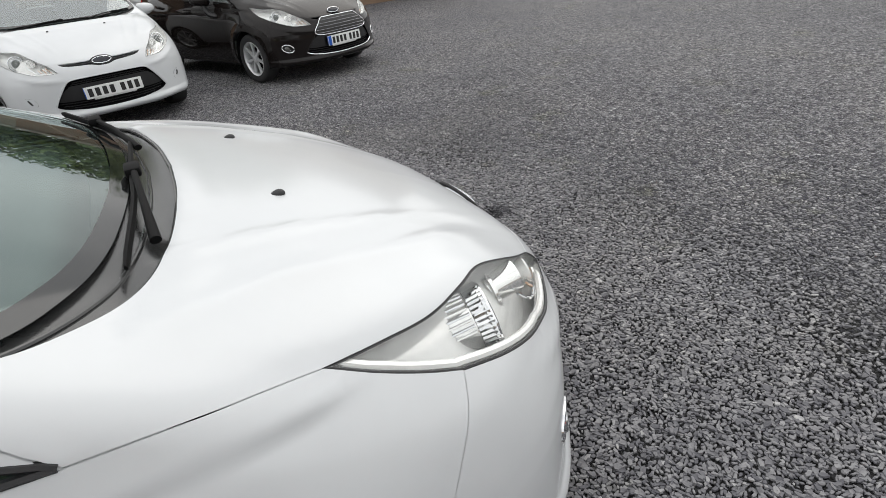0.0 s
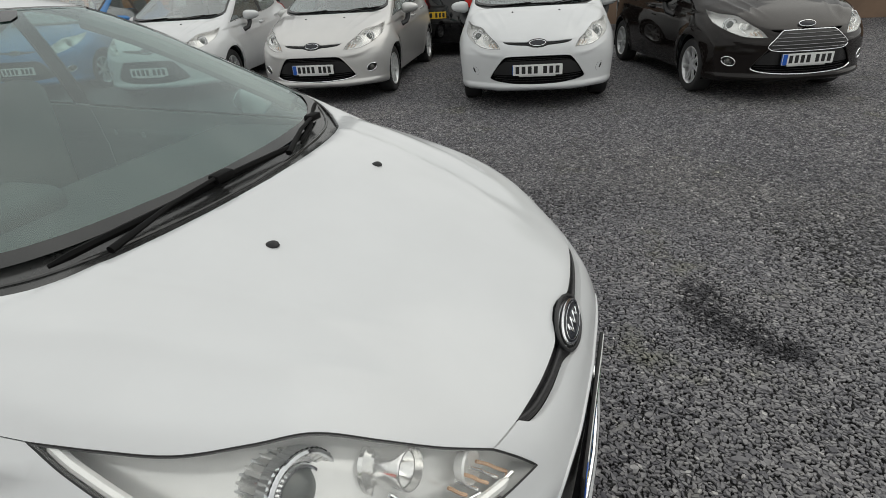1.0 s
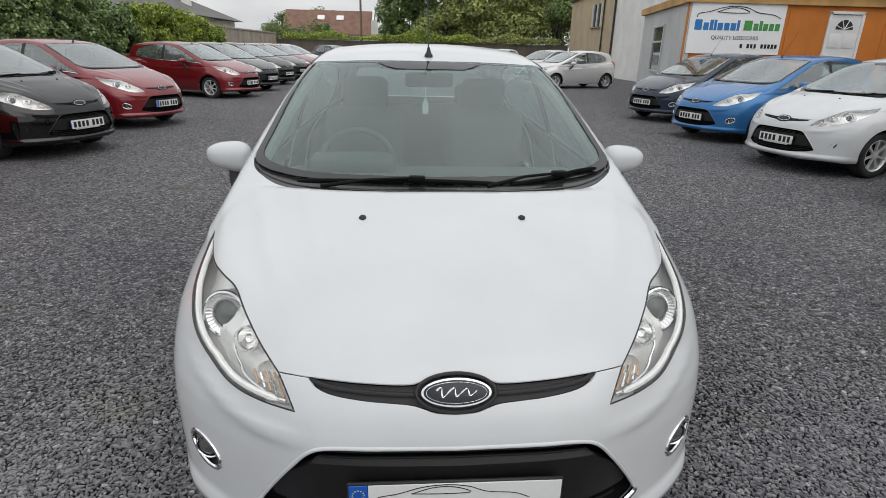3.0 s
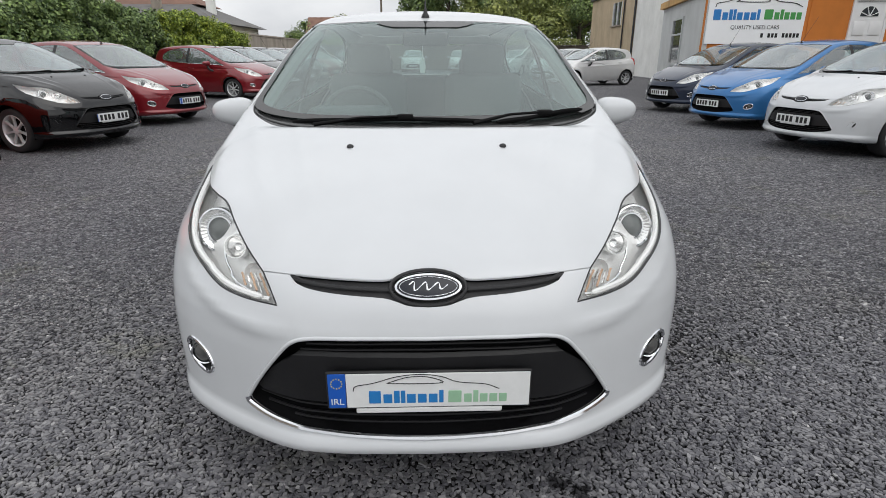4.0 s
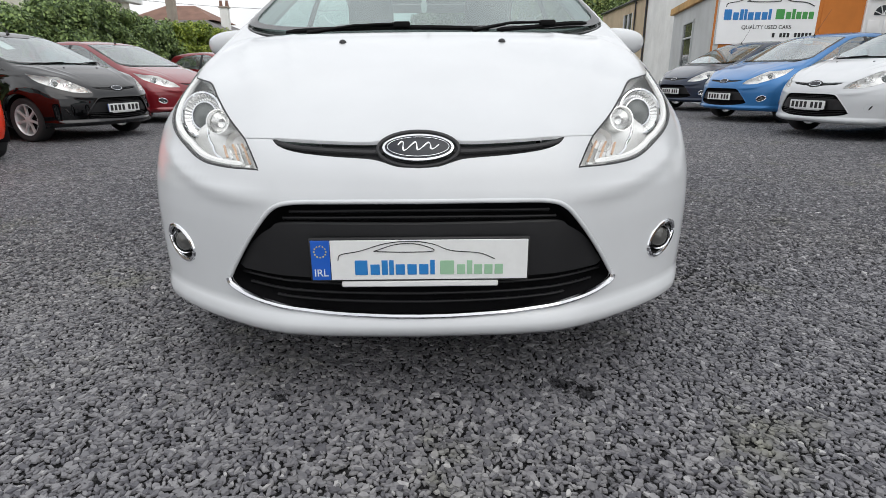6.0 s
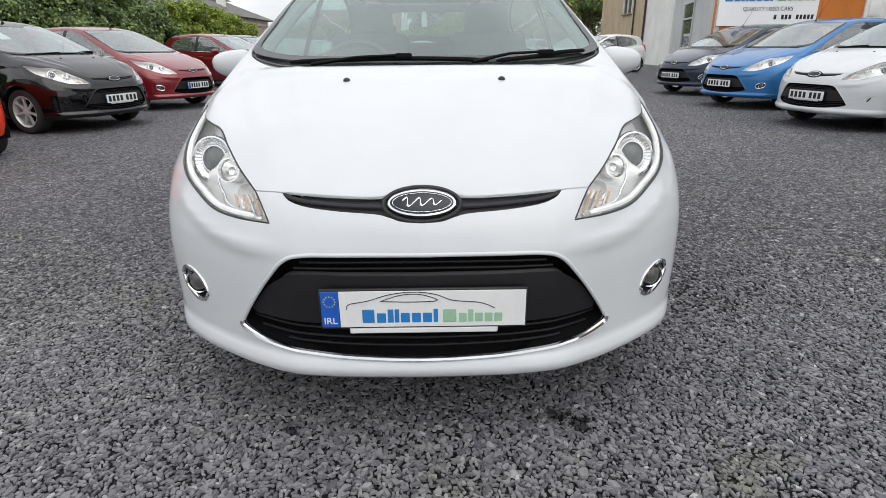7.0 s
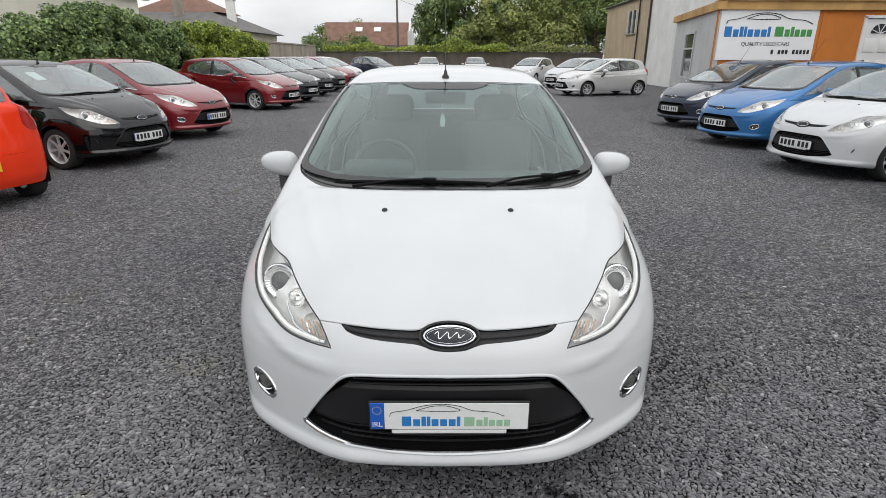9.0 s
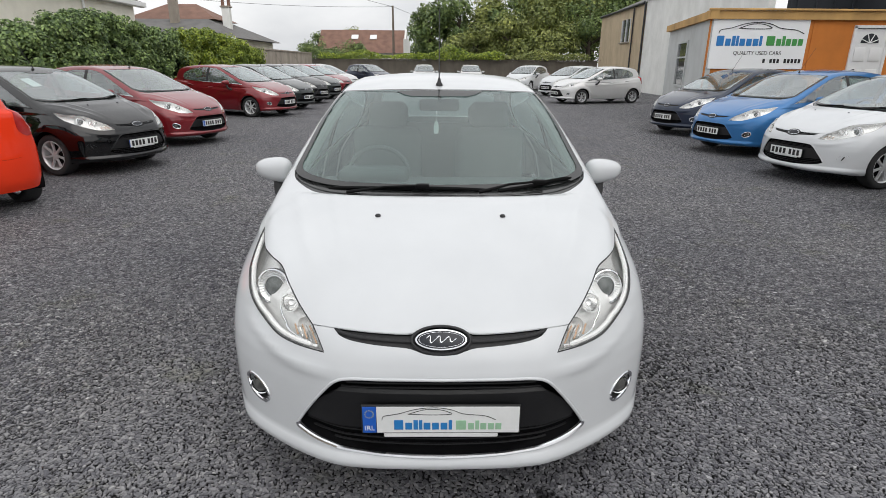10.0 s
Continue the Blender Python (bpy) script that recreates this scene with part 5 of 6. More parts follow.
# ---- walls and buildings ----
def wall_material(name, col, scale=1.2, grain=0.5, streak=0.25):
    """Weathered render or board: blotches, streaks that run down, fine grain."""
    m, nt, n, l, b = mat(name)
    co = n.new("ShaderNodeTexCoord")
    mp = n.new("ShaderNodeMapping")
    mp.inputs["Scale"].default_value = (1.0, 1.0, 0.35)
    l.new(co.outputs["Object"], mp.inputs["Vector"])
    st = n.new("ShaderNodeTexNoise")
    st.inputs["Scale"].default_value, st.inputs["Detail"].default_value = 1.6, 6.0
    l.new(mp.outputs["Vector"], st.inputs["Vector"])
    blot = noise_node(nt, scale, 6.0, 0.65)
    lo = tuple(c * (1 - streak) for c in col)
    r1 = ramp_node(nt, st.outputs["Fac"], [(0.3, lo), (0.62, col)])
    r2 = ramp_node(nt, blot.outputs["Fac"], [(0.3, (0.86, 0.86, 0.85)), (0.65, (1.0, 1.0, 1.0))])
    mul = n.new("ShaderNodeMix")
    mul.data_type, mul.blend_type = "RGBA", "MULTIPLY"
    mul.inputs[0].default_value = 1.0
    l.new(r1.outputs["Color"], mul.inputs[6])
    l.new(r2.outputs["Color"], mul.inputs[7])
    l.new(mul.outputs[2], b.inputs["Base Color"])
    b.inputs["Roughness"].default_value = 0.8
    g = noise_node(nt, 60.0, 4.0)
    bump_node(nt, g.outputs["Fac"], grain, 0.004, b)
    return m


M_GREYWALL = wall_material("grey_painted_board", (0.56, 0.575, 0.57), streak=0.12)
M_ORANGEWALL = wall_material("orange_painted_board", (0.66, 0.215, 0.035), streak=0.18)
M_FASCIA = wall_material("tan_painted_fascia", (0.60, 0.36, 0.13), streak=0.35)
M_WHITEWALL = wall_material("white_render", (0.84, 0.84, 0.81), streak=0.10)
M_BEIGE = wall_material("beige_render", (0.54, 0.43, 0.29), streak=0.18)
M_CREAM = wall_material("cream_render", (0.80, 0.77, 0.67), streak=0.12)
M_NAVYWALL = wall_material("dark_grey_cladding", (0.030, 0.034, 0.042), streak=0.25)
M_SLATE = wall_material("grey_roof_slate", (0.16, 0.155, 0.15), streak=0.3)
M_TILE = wall_material("brown_roof_tile", (0.23, 0.125, 0.090), streak=0.3)
M_BRICK = wall_material("brown_brick", (0.24, 0.16, 0.11), streak=0.25)
M_CONC = wall_material("old_concrete", (0.40, 0.35, 0.29), streak=0.35)
M_DARKWALL = wall_material("dark_weathered_concrete", (0.15, 0.13, 0.105), streak=0.35)
M_UPVC = plain("white_door_plastic", (0.78, 0.78, 0.77), 0.35, vary=0.04, scale=3)
M_SIGN = plain("white_sign_board", (0.84, 0.85, 0.85), 0.45, vary=0.03, scale=2)
M_SHEET = wall_material("pale_grey_panel", (0.42, 0.42, 0.40), streak=0.15)
M_PANE = plain("dark_window_pane", (0.05, 0.055, 0.06), 0.08, vary=0.2, scale=2)
M_GUTTER = plain("dark_drainpipe", (0.03, 0.03, 0.032), 0.5)
M_WOOD = plain("weathered_pole_wood", (0.16, 0.13, 0.10), 0.8, grain=0.4, scale=20)


def slab(a, b, z0, z1, thick, cut=()):
    """A wall from a to b (plan points), its face on the line, with openings (s0, s1, z0, z1) cut through."""
    a, b = Vector(a), Vector(b)
    d = (b - a)
    length = d.length
    d /= length
    n = Vector((-d.y, d.x))
    ss = sorted({0.0, length, *[c for o in cut for c in o[:2]]})
    zs = sorted({z0, z1, *[c for o in cut for c in o[2:]]})
    bm = bmesh.new()
    for s0, s1 in zip(ss, ss[1:]):
        for h0, h1 in zip(zs, zs[1:]):
            if any(o[0] <= s0 < o[1] and o[2] <= h0 < o[3] for o in cut):
                continue
            v = []
            for off in (0, thick):
                for s, h in ((s0, h0), (s1, h0), (s1, h1), (s0, h1)):
                    p = a + d * s + n * off
                    v.append(bm.verts.new((p.x, p.y, h)))
            for f in ((0, 1, 2, 3), (7, 6, 5, 4), (0, 4, 5, 1), (1, 5, 6, 2), (2, 6, 7, 3), (3, 7, 4, 0)):
                bm.faces.new([v[k] for k in f])
    bmesh.ops.remove_doubles(bm, verts=bm.verts, dist=1e-4)
    bmesh.ops.recalc_face_normals(bm, faces=bm.faces)
    return bm


def along(a, b, s, z, off=0.0):
    a, b = Vector(a), Vector(b)
    d = (b - a).normalized()
    p = a + d * s + Vector((d.y, -d.x)) * off
    return p.x, p.y, z


# office: a long low cabin with a grey end, a sign, an orange front and a white door
office = thing("sales_office", "low grey and orange sales office with a tan fascia", "building")
OA, OB, OC = (6.97, 13.4), (14.75, 13.4), (8.28, 19.3)
part("front_wall", slab(OA, OB, 0, 2.68, 0.12, [(3.67, 4.60, 0.42, 2.56)]), M_ORANGEWALL, office, "orange painted front wall")
part("end_wall", slab(OC, OA, 0, 2.68, 0.12, [(2.1, 3.5, 0.95, 2.25)]), M_GREYWALL, office, "grey painted end wall")
part("fascia", slab((6.85, 13.30), (14.85, 13.30), 2.68, 2.88, 0.20), M_FASCIA, office, "tan painted fascia board")
part("fascia", slab((8.18, 19.4), (6.85, 13.28), 2.682, 2.878, 0.20), M_FASCIA, office)
roof = bmesh.new()
roof.faces.new([roof.verts.new((x, y, 2.87)) for x, y in ((6.9, 13.35), (14.8, 13.35), (14.8, 19.3), (8.23, 19.3))])
part("roof", roof, M_SLATE, office, smooth=False)
part("roof_edge", box_bm(8.1, 0.06, 0.05, (10.85, 13.27, 2.905), 0.01, 1), M_FASCIA, office)
part("side_wall", slab(OB, (14.75, 19.3), 0, 2.68, 0.12), M_ORANGEWALL, office)
win = part("end_window", box_bm(1.40, 0.05, 1.30, (0, 0, 0), 0.01, 1, Matrix.Translation(along(OC, OA, 2.8, 1.6, -0.02)) @ pose(0, 0, 0, 0, 0, math.degrees(math.atan2(13.4 - 19.3, 6.97 - 8.28)))), M_PANE, office, "dark window in the grey end wall")
turn_e = pose(0, 0, 0, 0, 0, math.degrees(math.atan2(13.4 - 19.3, 6.97 - 8.28)))
for dx, dz, w, h in ((0, 0.65, 1.48, 0.07), (0, -0.65, 1.48, 0.07), (0, 0.2, 1.4, 0.05), (-0.70, 0, 0.07, 1.3), (0.70, 0, 0.07, 1.3)):
    part("window_bar", box_bm(w, 0.07, h, (0, 0, 0), 0.006, 1, Matrix.Translation(along(OC, OA, 2.8 + dx, 1.6 + dz, 0.01)) @ turn_e), M_GREYWALL, win)
for x in (9.6, 12.2, 13.4, 14.74):
    part("board_joint", box_bm(0.05, 0.02, 2.66, (x, 13.392, 1.34), 0.004, 1), M_ORANGEWALL, office)
DX, DZ = 11.105, 0.44
door = part("office_door", box_bm(0.84, 0.05, 2.03, (DX, 13.42, DZ + 1.03), 0.006, 1), M_UPVC, office, "white panelled door with an arched light")
for x in (DX - 0.44, DX + 0.44):
    part("door_jamb", box_bm(0.07, 0.10, 2.11, (x, 13.40, DZ + 1.055), 0.006, 1), M_UPVC, door)
part("door_head", box_bm(0.95, 0.10, 0.07, (DX, 13.40, DZ + 2.09), 0.006, 1), M_UPVC, door)
part("door_step", box_bm(1.1, 0.45, 0.42, (DX, 13.10, 0.21), 0.01, 1), M_CONC, office)
fan = [(0.23 * math.cos(a), 0.23 * math.sin(a)) for a in np.linspace(0, math.pi, 20)]
part("fanlight", prism_bm(fan, 0.02, pose(DX, 13.385, DZ + 1.70)), M_PANE, door)
for k in range(4):
    a = math.pi * (k + 0.5) / 4
    part("glazing_bar", tube_bm([(DX, 13.38, DZ + 1.70), (DX + 0.23 * math.cos(a), 13.38, DZ + 1.70 + 0.23 * math.sin(a))], 0.011, 6), M_UPVC, door)
for dx in (-0.2, 0.2):
    part("door_panel", box_bm(0.30, 0.02, 0.34, (DX + dx, 13.388, DZ + 1.42), 0.012, 2), M_UPVC, door)
    part("door_panel", box_bm(0.30, 0.02, 0.80, (DX + dx, 13.388, DZ + 0.66), 0.012, 2), M_UPVC, door)
part("door_handle", box_bm(0.14, 0.05, 0.03, (DX - 0.33, 13.37, DZ + 1.05), 0.01, 2), M_CHROME, door)
sign = thing("sign_board", "white sign board with blue and green lettering bars", "sign")
SX, SZ = 7.0, 1.49
part("board", box_bm(2.46, 0.03, 1.21, (SX + 1.23, 13.37, SZ + 0.605), 0.004, 1), M_SIGN, sign)
sput = lambda cx, cz, w, h: box_bm(w, 0.012, h, (cx, 13.351, cz), min(w, h) * 0.04, 1)
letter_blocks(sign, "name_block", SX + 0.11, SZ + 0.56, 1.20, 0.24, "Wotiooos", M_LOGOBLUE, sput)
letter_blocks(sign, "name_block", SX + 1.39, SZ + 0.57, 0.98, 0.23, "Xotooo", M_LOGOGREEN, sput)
for line in car_line(lambda x, z: (x, 13.35, z), SX + 0.16, SZ + 0.84, 2.18, 0.28):
    part("car_outline", tube_bm(line, 0.010, 6), M_INK, sign)
txt = bpy.data.curves.new("sign_line", "FONT")
txt.body, txt.size, txt.align_x, txt.extrude = "QUALITY USED CARS", 0.130, "CENTER", 0.002
txt.materials.append(M_INK)
ob = new("sign_line", txt)
ob.parent, ob.matrix_basis = sign, pose(SX + 1.225, 13.352, SZ + 0.345, 90, 0, 0)
for k in range(11):
    if k not in (1, 5):
        part("number_bar", box_bm(0.06, 0.01, 0.10, (SX + 1.43 + 0.092 * k, 13.351, SZ + 0.20), 0.002, 1), M_INK, sign)

# long shed behind: white and beige walls, dark cladding above the office
shed = thing("long_shed", "long rendered shed, white and beige, with drainpipe", "building")
SA, SM, SB = (12.0, 20.0), (12.36, 33.5), (13.0, 45.0)
part("white_wall", slab(SM, SA, 0, 5.2, 0.25), M_WHITEWALL, shed, "white rendered wall")
part("beige_wall", slab(SB, SM, 0, 5.0, 0.25, [(6.4, 8.4, 3.0, 4.4)]), M_BEIGE, shed, "stained beige rendered wall")
turn_s = pose(0, 0, 0, 0, 0, math.degrees(math.atan2(33.5 - 45.0, 12.36 - 13.0)))
w2 = part("shed_window", box_bm(2.0, 0.06, 1.4, (0, 0, 0), 0.01, 1, Matrix.Translation(along(SB, SM, 7.4, 3.7, -0.06)) @ turn_s), M_PANE, shed, "small dark window")
for dx in (-1.0, 0, 1.0):
    part("window_bar", box_bm(0.08, 0.09, 1.4, (0, 0, 0), 0.006, 1, Matrix.Translation(along(SB, SM, 7.4 + dx, 3.7, 0.0)) @ turn_s), M_UPVC, w2)
part("window_sill", box_bm(2.2, 0.2, 0.08, (0, 0, 0), 0.01, 1, Matrix.Translation(along(SB, SM, 7.4, 2.96, 0.05)) @ turn_s), M_CONC, w2)
part("drainpipe", tube_bm([along(SB, SM, 11.50, z, 0.08) for z in (0.0, 2.5, 5.05)], 0.06, 10), M_GUTTER, shed)
part("drainpipe", tube_bm([along(SB, SM, 9.2, z, 0.08) for z in (0.0, 2.5, 4.95)], 0.05, 10), M_GUTTER, shed)
part("gutter", tube_bm([along(SB, SM, s, 5.05, 0.12) for s in (0, 6, 11.4)], 0.08, 8), M_GUTTER, shed)
part("gutter", tube_bm([along(SM, SA, s, 5.24, 0.12) for s in (0, 7, 13.5)], 0.08, 8), M_GUTTER, shed)
rf = bmesh.new()
for quad in (((11.9, 19.9, 5.22), (12.26, 33.5, 5.22), (18, 33.5, 7.6), (18, 19.9, 7.6)), ((12.26, 33.5, 5.05), (12.9, 45.1, 5.05), (18.5, 45.1, 7.4), (18, 33.5, 7.4))):
    rf.faces.new([rf.verts.new(p) for p in quad])
part("roof", rf, M_SLATE, shed, "grey sheet roof", smooth=False)

hall = thing("clad_hall", "tall hall clad in dark grey sheets", "building")
part("front_wall", slab((12.6, 19.6), (22.0, 19.6), 0, 7.0, 0.25), M_NAVYWALL, hall)
part("side_wall", slab((14.9, 13.1), (15.9, 7.4), 0, 6.2, 0.25), M_NAVYWALL, hall)
part("yard_wall", slab((14.9, 19.6), (14.9, 13.2), 0, 6.2, 0.25), M_NAVYWALL, hall)
for k in range(14):
    part("cladding_rib", box_bm(0.05, 0.06, 6.9, (12.8 + 0.66 * k, 19.57, 3.5), 0.01, 1), M_NAVYWALL, hall)
for k in range(8):
    t = k / 8
    part("cladding_rib", box_bm(0.06, 0.05, 6.1, (14.9 + 1.0 * t - 0.03, 13.0 - 5.6 * t, 3.1), 0.01, 1), M_NAVYWALL, hall)
part("skylight", box_bm(3.0, 0.10, 0.45, (15.2, 19.52, 5.0), 0.02, 1), M_PANE, hall)

panels = thing("panel_fence", "two pale grey sheet panels on posts", "fence")
PA, PB = (13.4, 9.6), (13.2, 5.9)
for s0, s1, h in ((0.0, 1.75, 2.25), (1.80, 3.7, 2.20)):
    part("panel", slab(along(PA, PB, s0, 0)[:2], along(PA, PB, s1, 0)[:2], 0.25, h, 0.05), M_SHEET, panels)
for s in (0.02, 1.775, 3.68):
    part("post", box_bm(0.07, 0.07, 2.3, along(PA, PB, s, 1.15, -0.09), 0.008, 1), M_GUTTER, panels)

brick = thing("brick_store", "low brown brick store behind the cars", "building")
BA, BB = (14.2, 6.2), (13.6, -9.0)
part("wall", slab(BA, BB, 0, 3.0, 0.3), M_BRICK, brick)
part("roof_edge", slab(along(BA, BB, -0.1, 0, 0.15)[:2], along(BA, BB, 15.3, 0, 0.15)[:2], 3.0, 3.15, 0.5), M_CONC, brick)

# walls that close the yard
far_wall = part("wall_north", slab((-10.2, 46.0), (13.2, 46.0), 0, 1.80, 0.25), M_DARKWALL, None, smooth=False)
tagged(far_wall, "old concrete wall at the end of the yard", "wall", kind="structure")
part("coping", slab((-10.3, 45.95), (13.2, 45.95), 1.805, 1.88, 0.35), M_DARKWALL, far_wall, smooth=False)
west = part("wall_west", slab((-10.1, 27.5), (-10.1, 46.0), 0, 2.25, 0.25), M_CONC, None, smooth=False)
tagged(west, "stained concrete wall beyond the hedge", "wall", kind="structure")
part("coping", slab((-10.05, 27.5), (-10.05, 45.9), 2.255, 2.34, 0.35), M_CONC, west, smooth=False)
west2 = part("wall_west_low", slab((-10.4, -14.0), (-10.4, 27.4), 0, 1.6, 0.25), M_CONC, None, smooth=False)
tagged(west2, "low concrete wall behind the ivy", "wall", kind="structure")


# ---- houses beyond the wall ----
def hip_roof(x0, x1, y0, y1, z0, z1, inset_r):
    bm = bmesh.new()
    low = [bm.verts.new(p) for p in ((x0, y0, z0), (x1, y0, z0), (x1, y1, z0), (x0, y1, z0))]
    if x1 - x0 > y1 - y0:
        ym = (y0 + y1) / 2
        r = [bm.verts.new((x0 + inset_r, ym, z1)), bm.verts.new((x1 - inset_r, ym, z1))]
        for f in ((low[0], low[1], r[1], r[0]), (low[1], low[2], r[1]), (low[2], low[3], r[0], r[1]), (low[3], low[0], r[0])):
            bm.faces.new(f)
    else:
        xm = (x0 + x1) / 2
        r = [bm.verts.new((xm, y0 + inset_r, z1)), bm.verts.new((xm, y1 - inset_r, z1))]
        for f in ((low[0], low[1], r[0]), (low[1], low[2], r[1], r[0]), (low[2], low[3], r[1]), (low[3], low[0], r[0], r[1])):
            bm.faces.new(f)
    bm.faces.new(low)
    bmesh.ops.recalc_face_normals(bm, faces=bm.faces)
    return bm


cream = thing("cream_house", "cream rendered house behind the hedge", "house")
part("wall", box_bm(12, 15.0, 4.2, (-20.2, 19.2, 2.1), 0.02, 1), M_CREAM, cream)
part("roof", hip_roof(-26.5, -13.9, 11.2, 27.3, 4.2, 6.9, 4.0), M_SLATE, cream, smooth=False)
part("fascia", box_bm(0.10, 16.1, 0.20, (-13.92, 19.25, 4.12), 0.01, 1), M_UPVC, cream)
part("soffit", box_bm(0.26, 16.1, 0.04, (-14.07, 19.25, 4.02), 0.01, 1), M_UPVC, cream)
part("downpipe", tube_bm([(-14.12, 22.6, z) for z in (0, 2, 3.98)], 0.05, 8), M_UPVC, cream)
bung = thing("bungalow", "bungalow with slate and tile hipped roof", "house")
part("wall", box_bm(11.2, 9.6, 3.0, (-18.45, 40.0, 1.5), 0.02, 1), M_CREAM, bung)
part("roof", hip_roof(-23.6, -12.3, 34.7, 45.3, 3.0, 5.0, 4.4), M_SLATE, bung, "grey slate roof", smooth=False)
part("ridge_roof", hip_roof(-20.6, -14.6, 38.0, 42.4, 4.25, 5.35, 2.0), M_TILE, bung, "brown tiled ridge", smooth=False)
part("fascia", box_bm(12.3, 0.12, 0.2, (-18.45, 34.72, 2.95), 0.01, 1), M_UPVC, bung)
for x, y, z, m_ in ((-14.0, 38.5, 5.0, M_WHITEWALL), (-17.0, 37.4, 5.8, M_CONC)):
    ch = part("chimney", box_bm(0.5, 0.45, 2.6, (x, y, z - 1.3), 0.02, 1), m_, bung)
    part("chimney_cap", box_bm(0.64, 0.58, 0.1, (x, y, z + 0.05), 0.02, 1), M_CONC, ch)
    for dx in (-0.2, 0.2):
        part("chimney_pot", lathe_bm([(0.10, 0.0), (0.12, 0.02), (0.09, 0.32), (0.11, 0.36), (0.07, 0.36)], 12, pose(x + dx, y, z + 0.1)), M_TILE, ch)
far_house = thing("brown_roofed_house", "far house with a brown tiled roof and skylights", "house")
part("wall", box_bm(10.5, 7.0, 3.0, (-9.4, 77.0, 1.5), 0.02, 1), M_CREAM, far_house)
rb = bmesh.new()
v = [rb.verts.new(p) for p in ((-15.2, 73.0, 2.8), (-3.9, 73.0, 2.8), (-3.9, 81.0, 2.8), (-15.2, 81.0, 2.8), (-15.2, 77.0, 5.7), (-3.9, 77.0, 5.7))]
for f in ((0, 1, 5, 4), (2, 3, 4, 5), (1, 2, 5), (3, 0, 4)):
    rb.faces.new([v[k] for k in f])
part("roof", rb, M_TILE, far_house, "brown tiled roof", smooth=False)
part("gable", prism_bm([(-4.0, 2.0), (4.0, 2.0), (4.0, 2.9), (0, 5.85), (-4.0, 2.9)], 0.25, pose(-3.9, 77.0, 0, 0, 0, 90)), M_WHITEWALL, far_house)
for x in (-10.6, -8.2):
    part("skylight", box_bm(0.9, 0.9, 0.08, (0, 0, 0), 0.01, 1, pose(x, 75.6, 4.78, 36, 0, 0)), M_UPVC, far_house)
part("chimney", box_bm(0.8, 0.7, 2.2, (-3.6, 70.5, 3.3), 0.02, 1), M_WHITEWALL, far_house)

pole = thing("utility_pole", "weathered wooden utility pole with wires", "utility pole")
PX, PY, PZ = -4.9, 66.0, 7.7
part("shaft", tube_bm([(PX, PY, 0), (PX, PY, PZ)], [0.16, 0.10], 10), M_WOOD, pole)
for x1, y1, z1 in ((-30, 40, 13.5), (-34, 60, 8.6), (10, 95, 6.0)):
    wire = [(PX + (x1 - PX) * t, PY + (y1 - PY) * t, PZ - 0.1 + (z1 - PZ) * t - 2.2 * t * (1 - t)) for t in np.linspace(0, 1, 16)]
    part("wire", tube_bm(wire, 0.018, 5), M_GUTTER, pole)


# ---- plants ----
def leaf_material(name, dark, light):
    m, nt, n, l, b = mat(name)
    geo = n.new("ShaderNodeNewGeometry")
    r = ramp_node(nt, geo.outputs["Random Per Island"], [(0.0, dark), (0.7, tuple((a + c) / 2 for a, c in zip(dark, light))), (1.0, light)])
    big = noise_node(nt, 0.6, 4.0)
    br = ramp_node(nt, big.outputs["Fac"], [(0.35, (0.65, 0.70, 0.65)), (0.65, (1.15, 1.1, 0.9))])
    mul = n.new("ShaderNodeMix")
    mul.data_type, mul.blend_type = "RGBA", "MULTIPLY"
    mul.inputs[0].default_value = 1.0
    l.new(r.outputs["Color"], mul.inputs[6])
    l.new(br.outputs["Color"], mul.inputs[7])
    l.new(mul.outputs[2], b.inputs["Base Color"])
    b.inputs["Roughness"].default_value = 0.5
    b.inputs["Specular IOR Level"].default_value = 0.35
    return m


M_IVY = leaf_material("ivy_leaf", (0.045, 0.085, 0.034), (0.30, 0.42, 0.16))
M_IVYLIGHT = leaf_material("fresh_ivy_leaf", (0.08, 0.14, 0.018), (0.44, 0.52, 0.07))
M_TREE = leaf_material("tree_leaf", (0.075, 0.12, 0.045), (0.27, 0.36, 0.12))
M_TREE2 = leaf_material("olive_leaf", (0.12, 0.15, 0.045), (0.38, 0.42, 0.14))
# near-black, so the hedge's core looks like deep shade
M_HEDGECORE = plain("shaded_stems", (0.020, 0.026, 0.012), 0.9, grain=0.6, scale=6)
M_BARK = plain("bark", (0.07, 0.055, 0.04), 0.9, grain=0.6, scale=14)
RNG = np.random.default_rng(7)


def leaves_mesh(centres, size, out=None, seed_normals=None):
    """Folded four-cornered leaves, one island each, at centres."""
    n = len(centres)
    a = RNG.normal(size=(n, 3))
    if seed_normals is not None:
        a = a * 0.55 + seed_normals
    nrm = unit(a)
    u = unit(np.cross(nrm, RNG.normal(size=(n, 3))))
    w = np.cross(nrm, u)
    s = size * RNG.uniform(0.6, 1.3, (n, 1))
    fold = 0.22 * s
    pts = np.stack([centres - u * s * 0.6, centres + w * s * 0.42 + nrm * fold, centres + u * s * 0.6, centres - w * s * 0.42 + nrm * fold], 1).reshape(-1, 3)
    base = 4 * np.arange(n)[:, None]
    tris = np.concatenate([base + [0, 2, 1], base + [0, 3, 2]], 1).reshape(-1, 3)
    return raw_mesh("leaves", pts, tris)


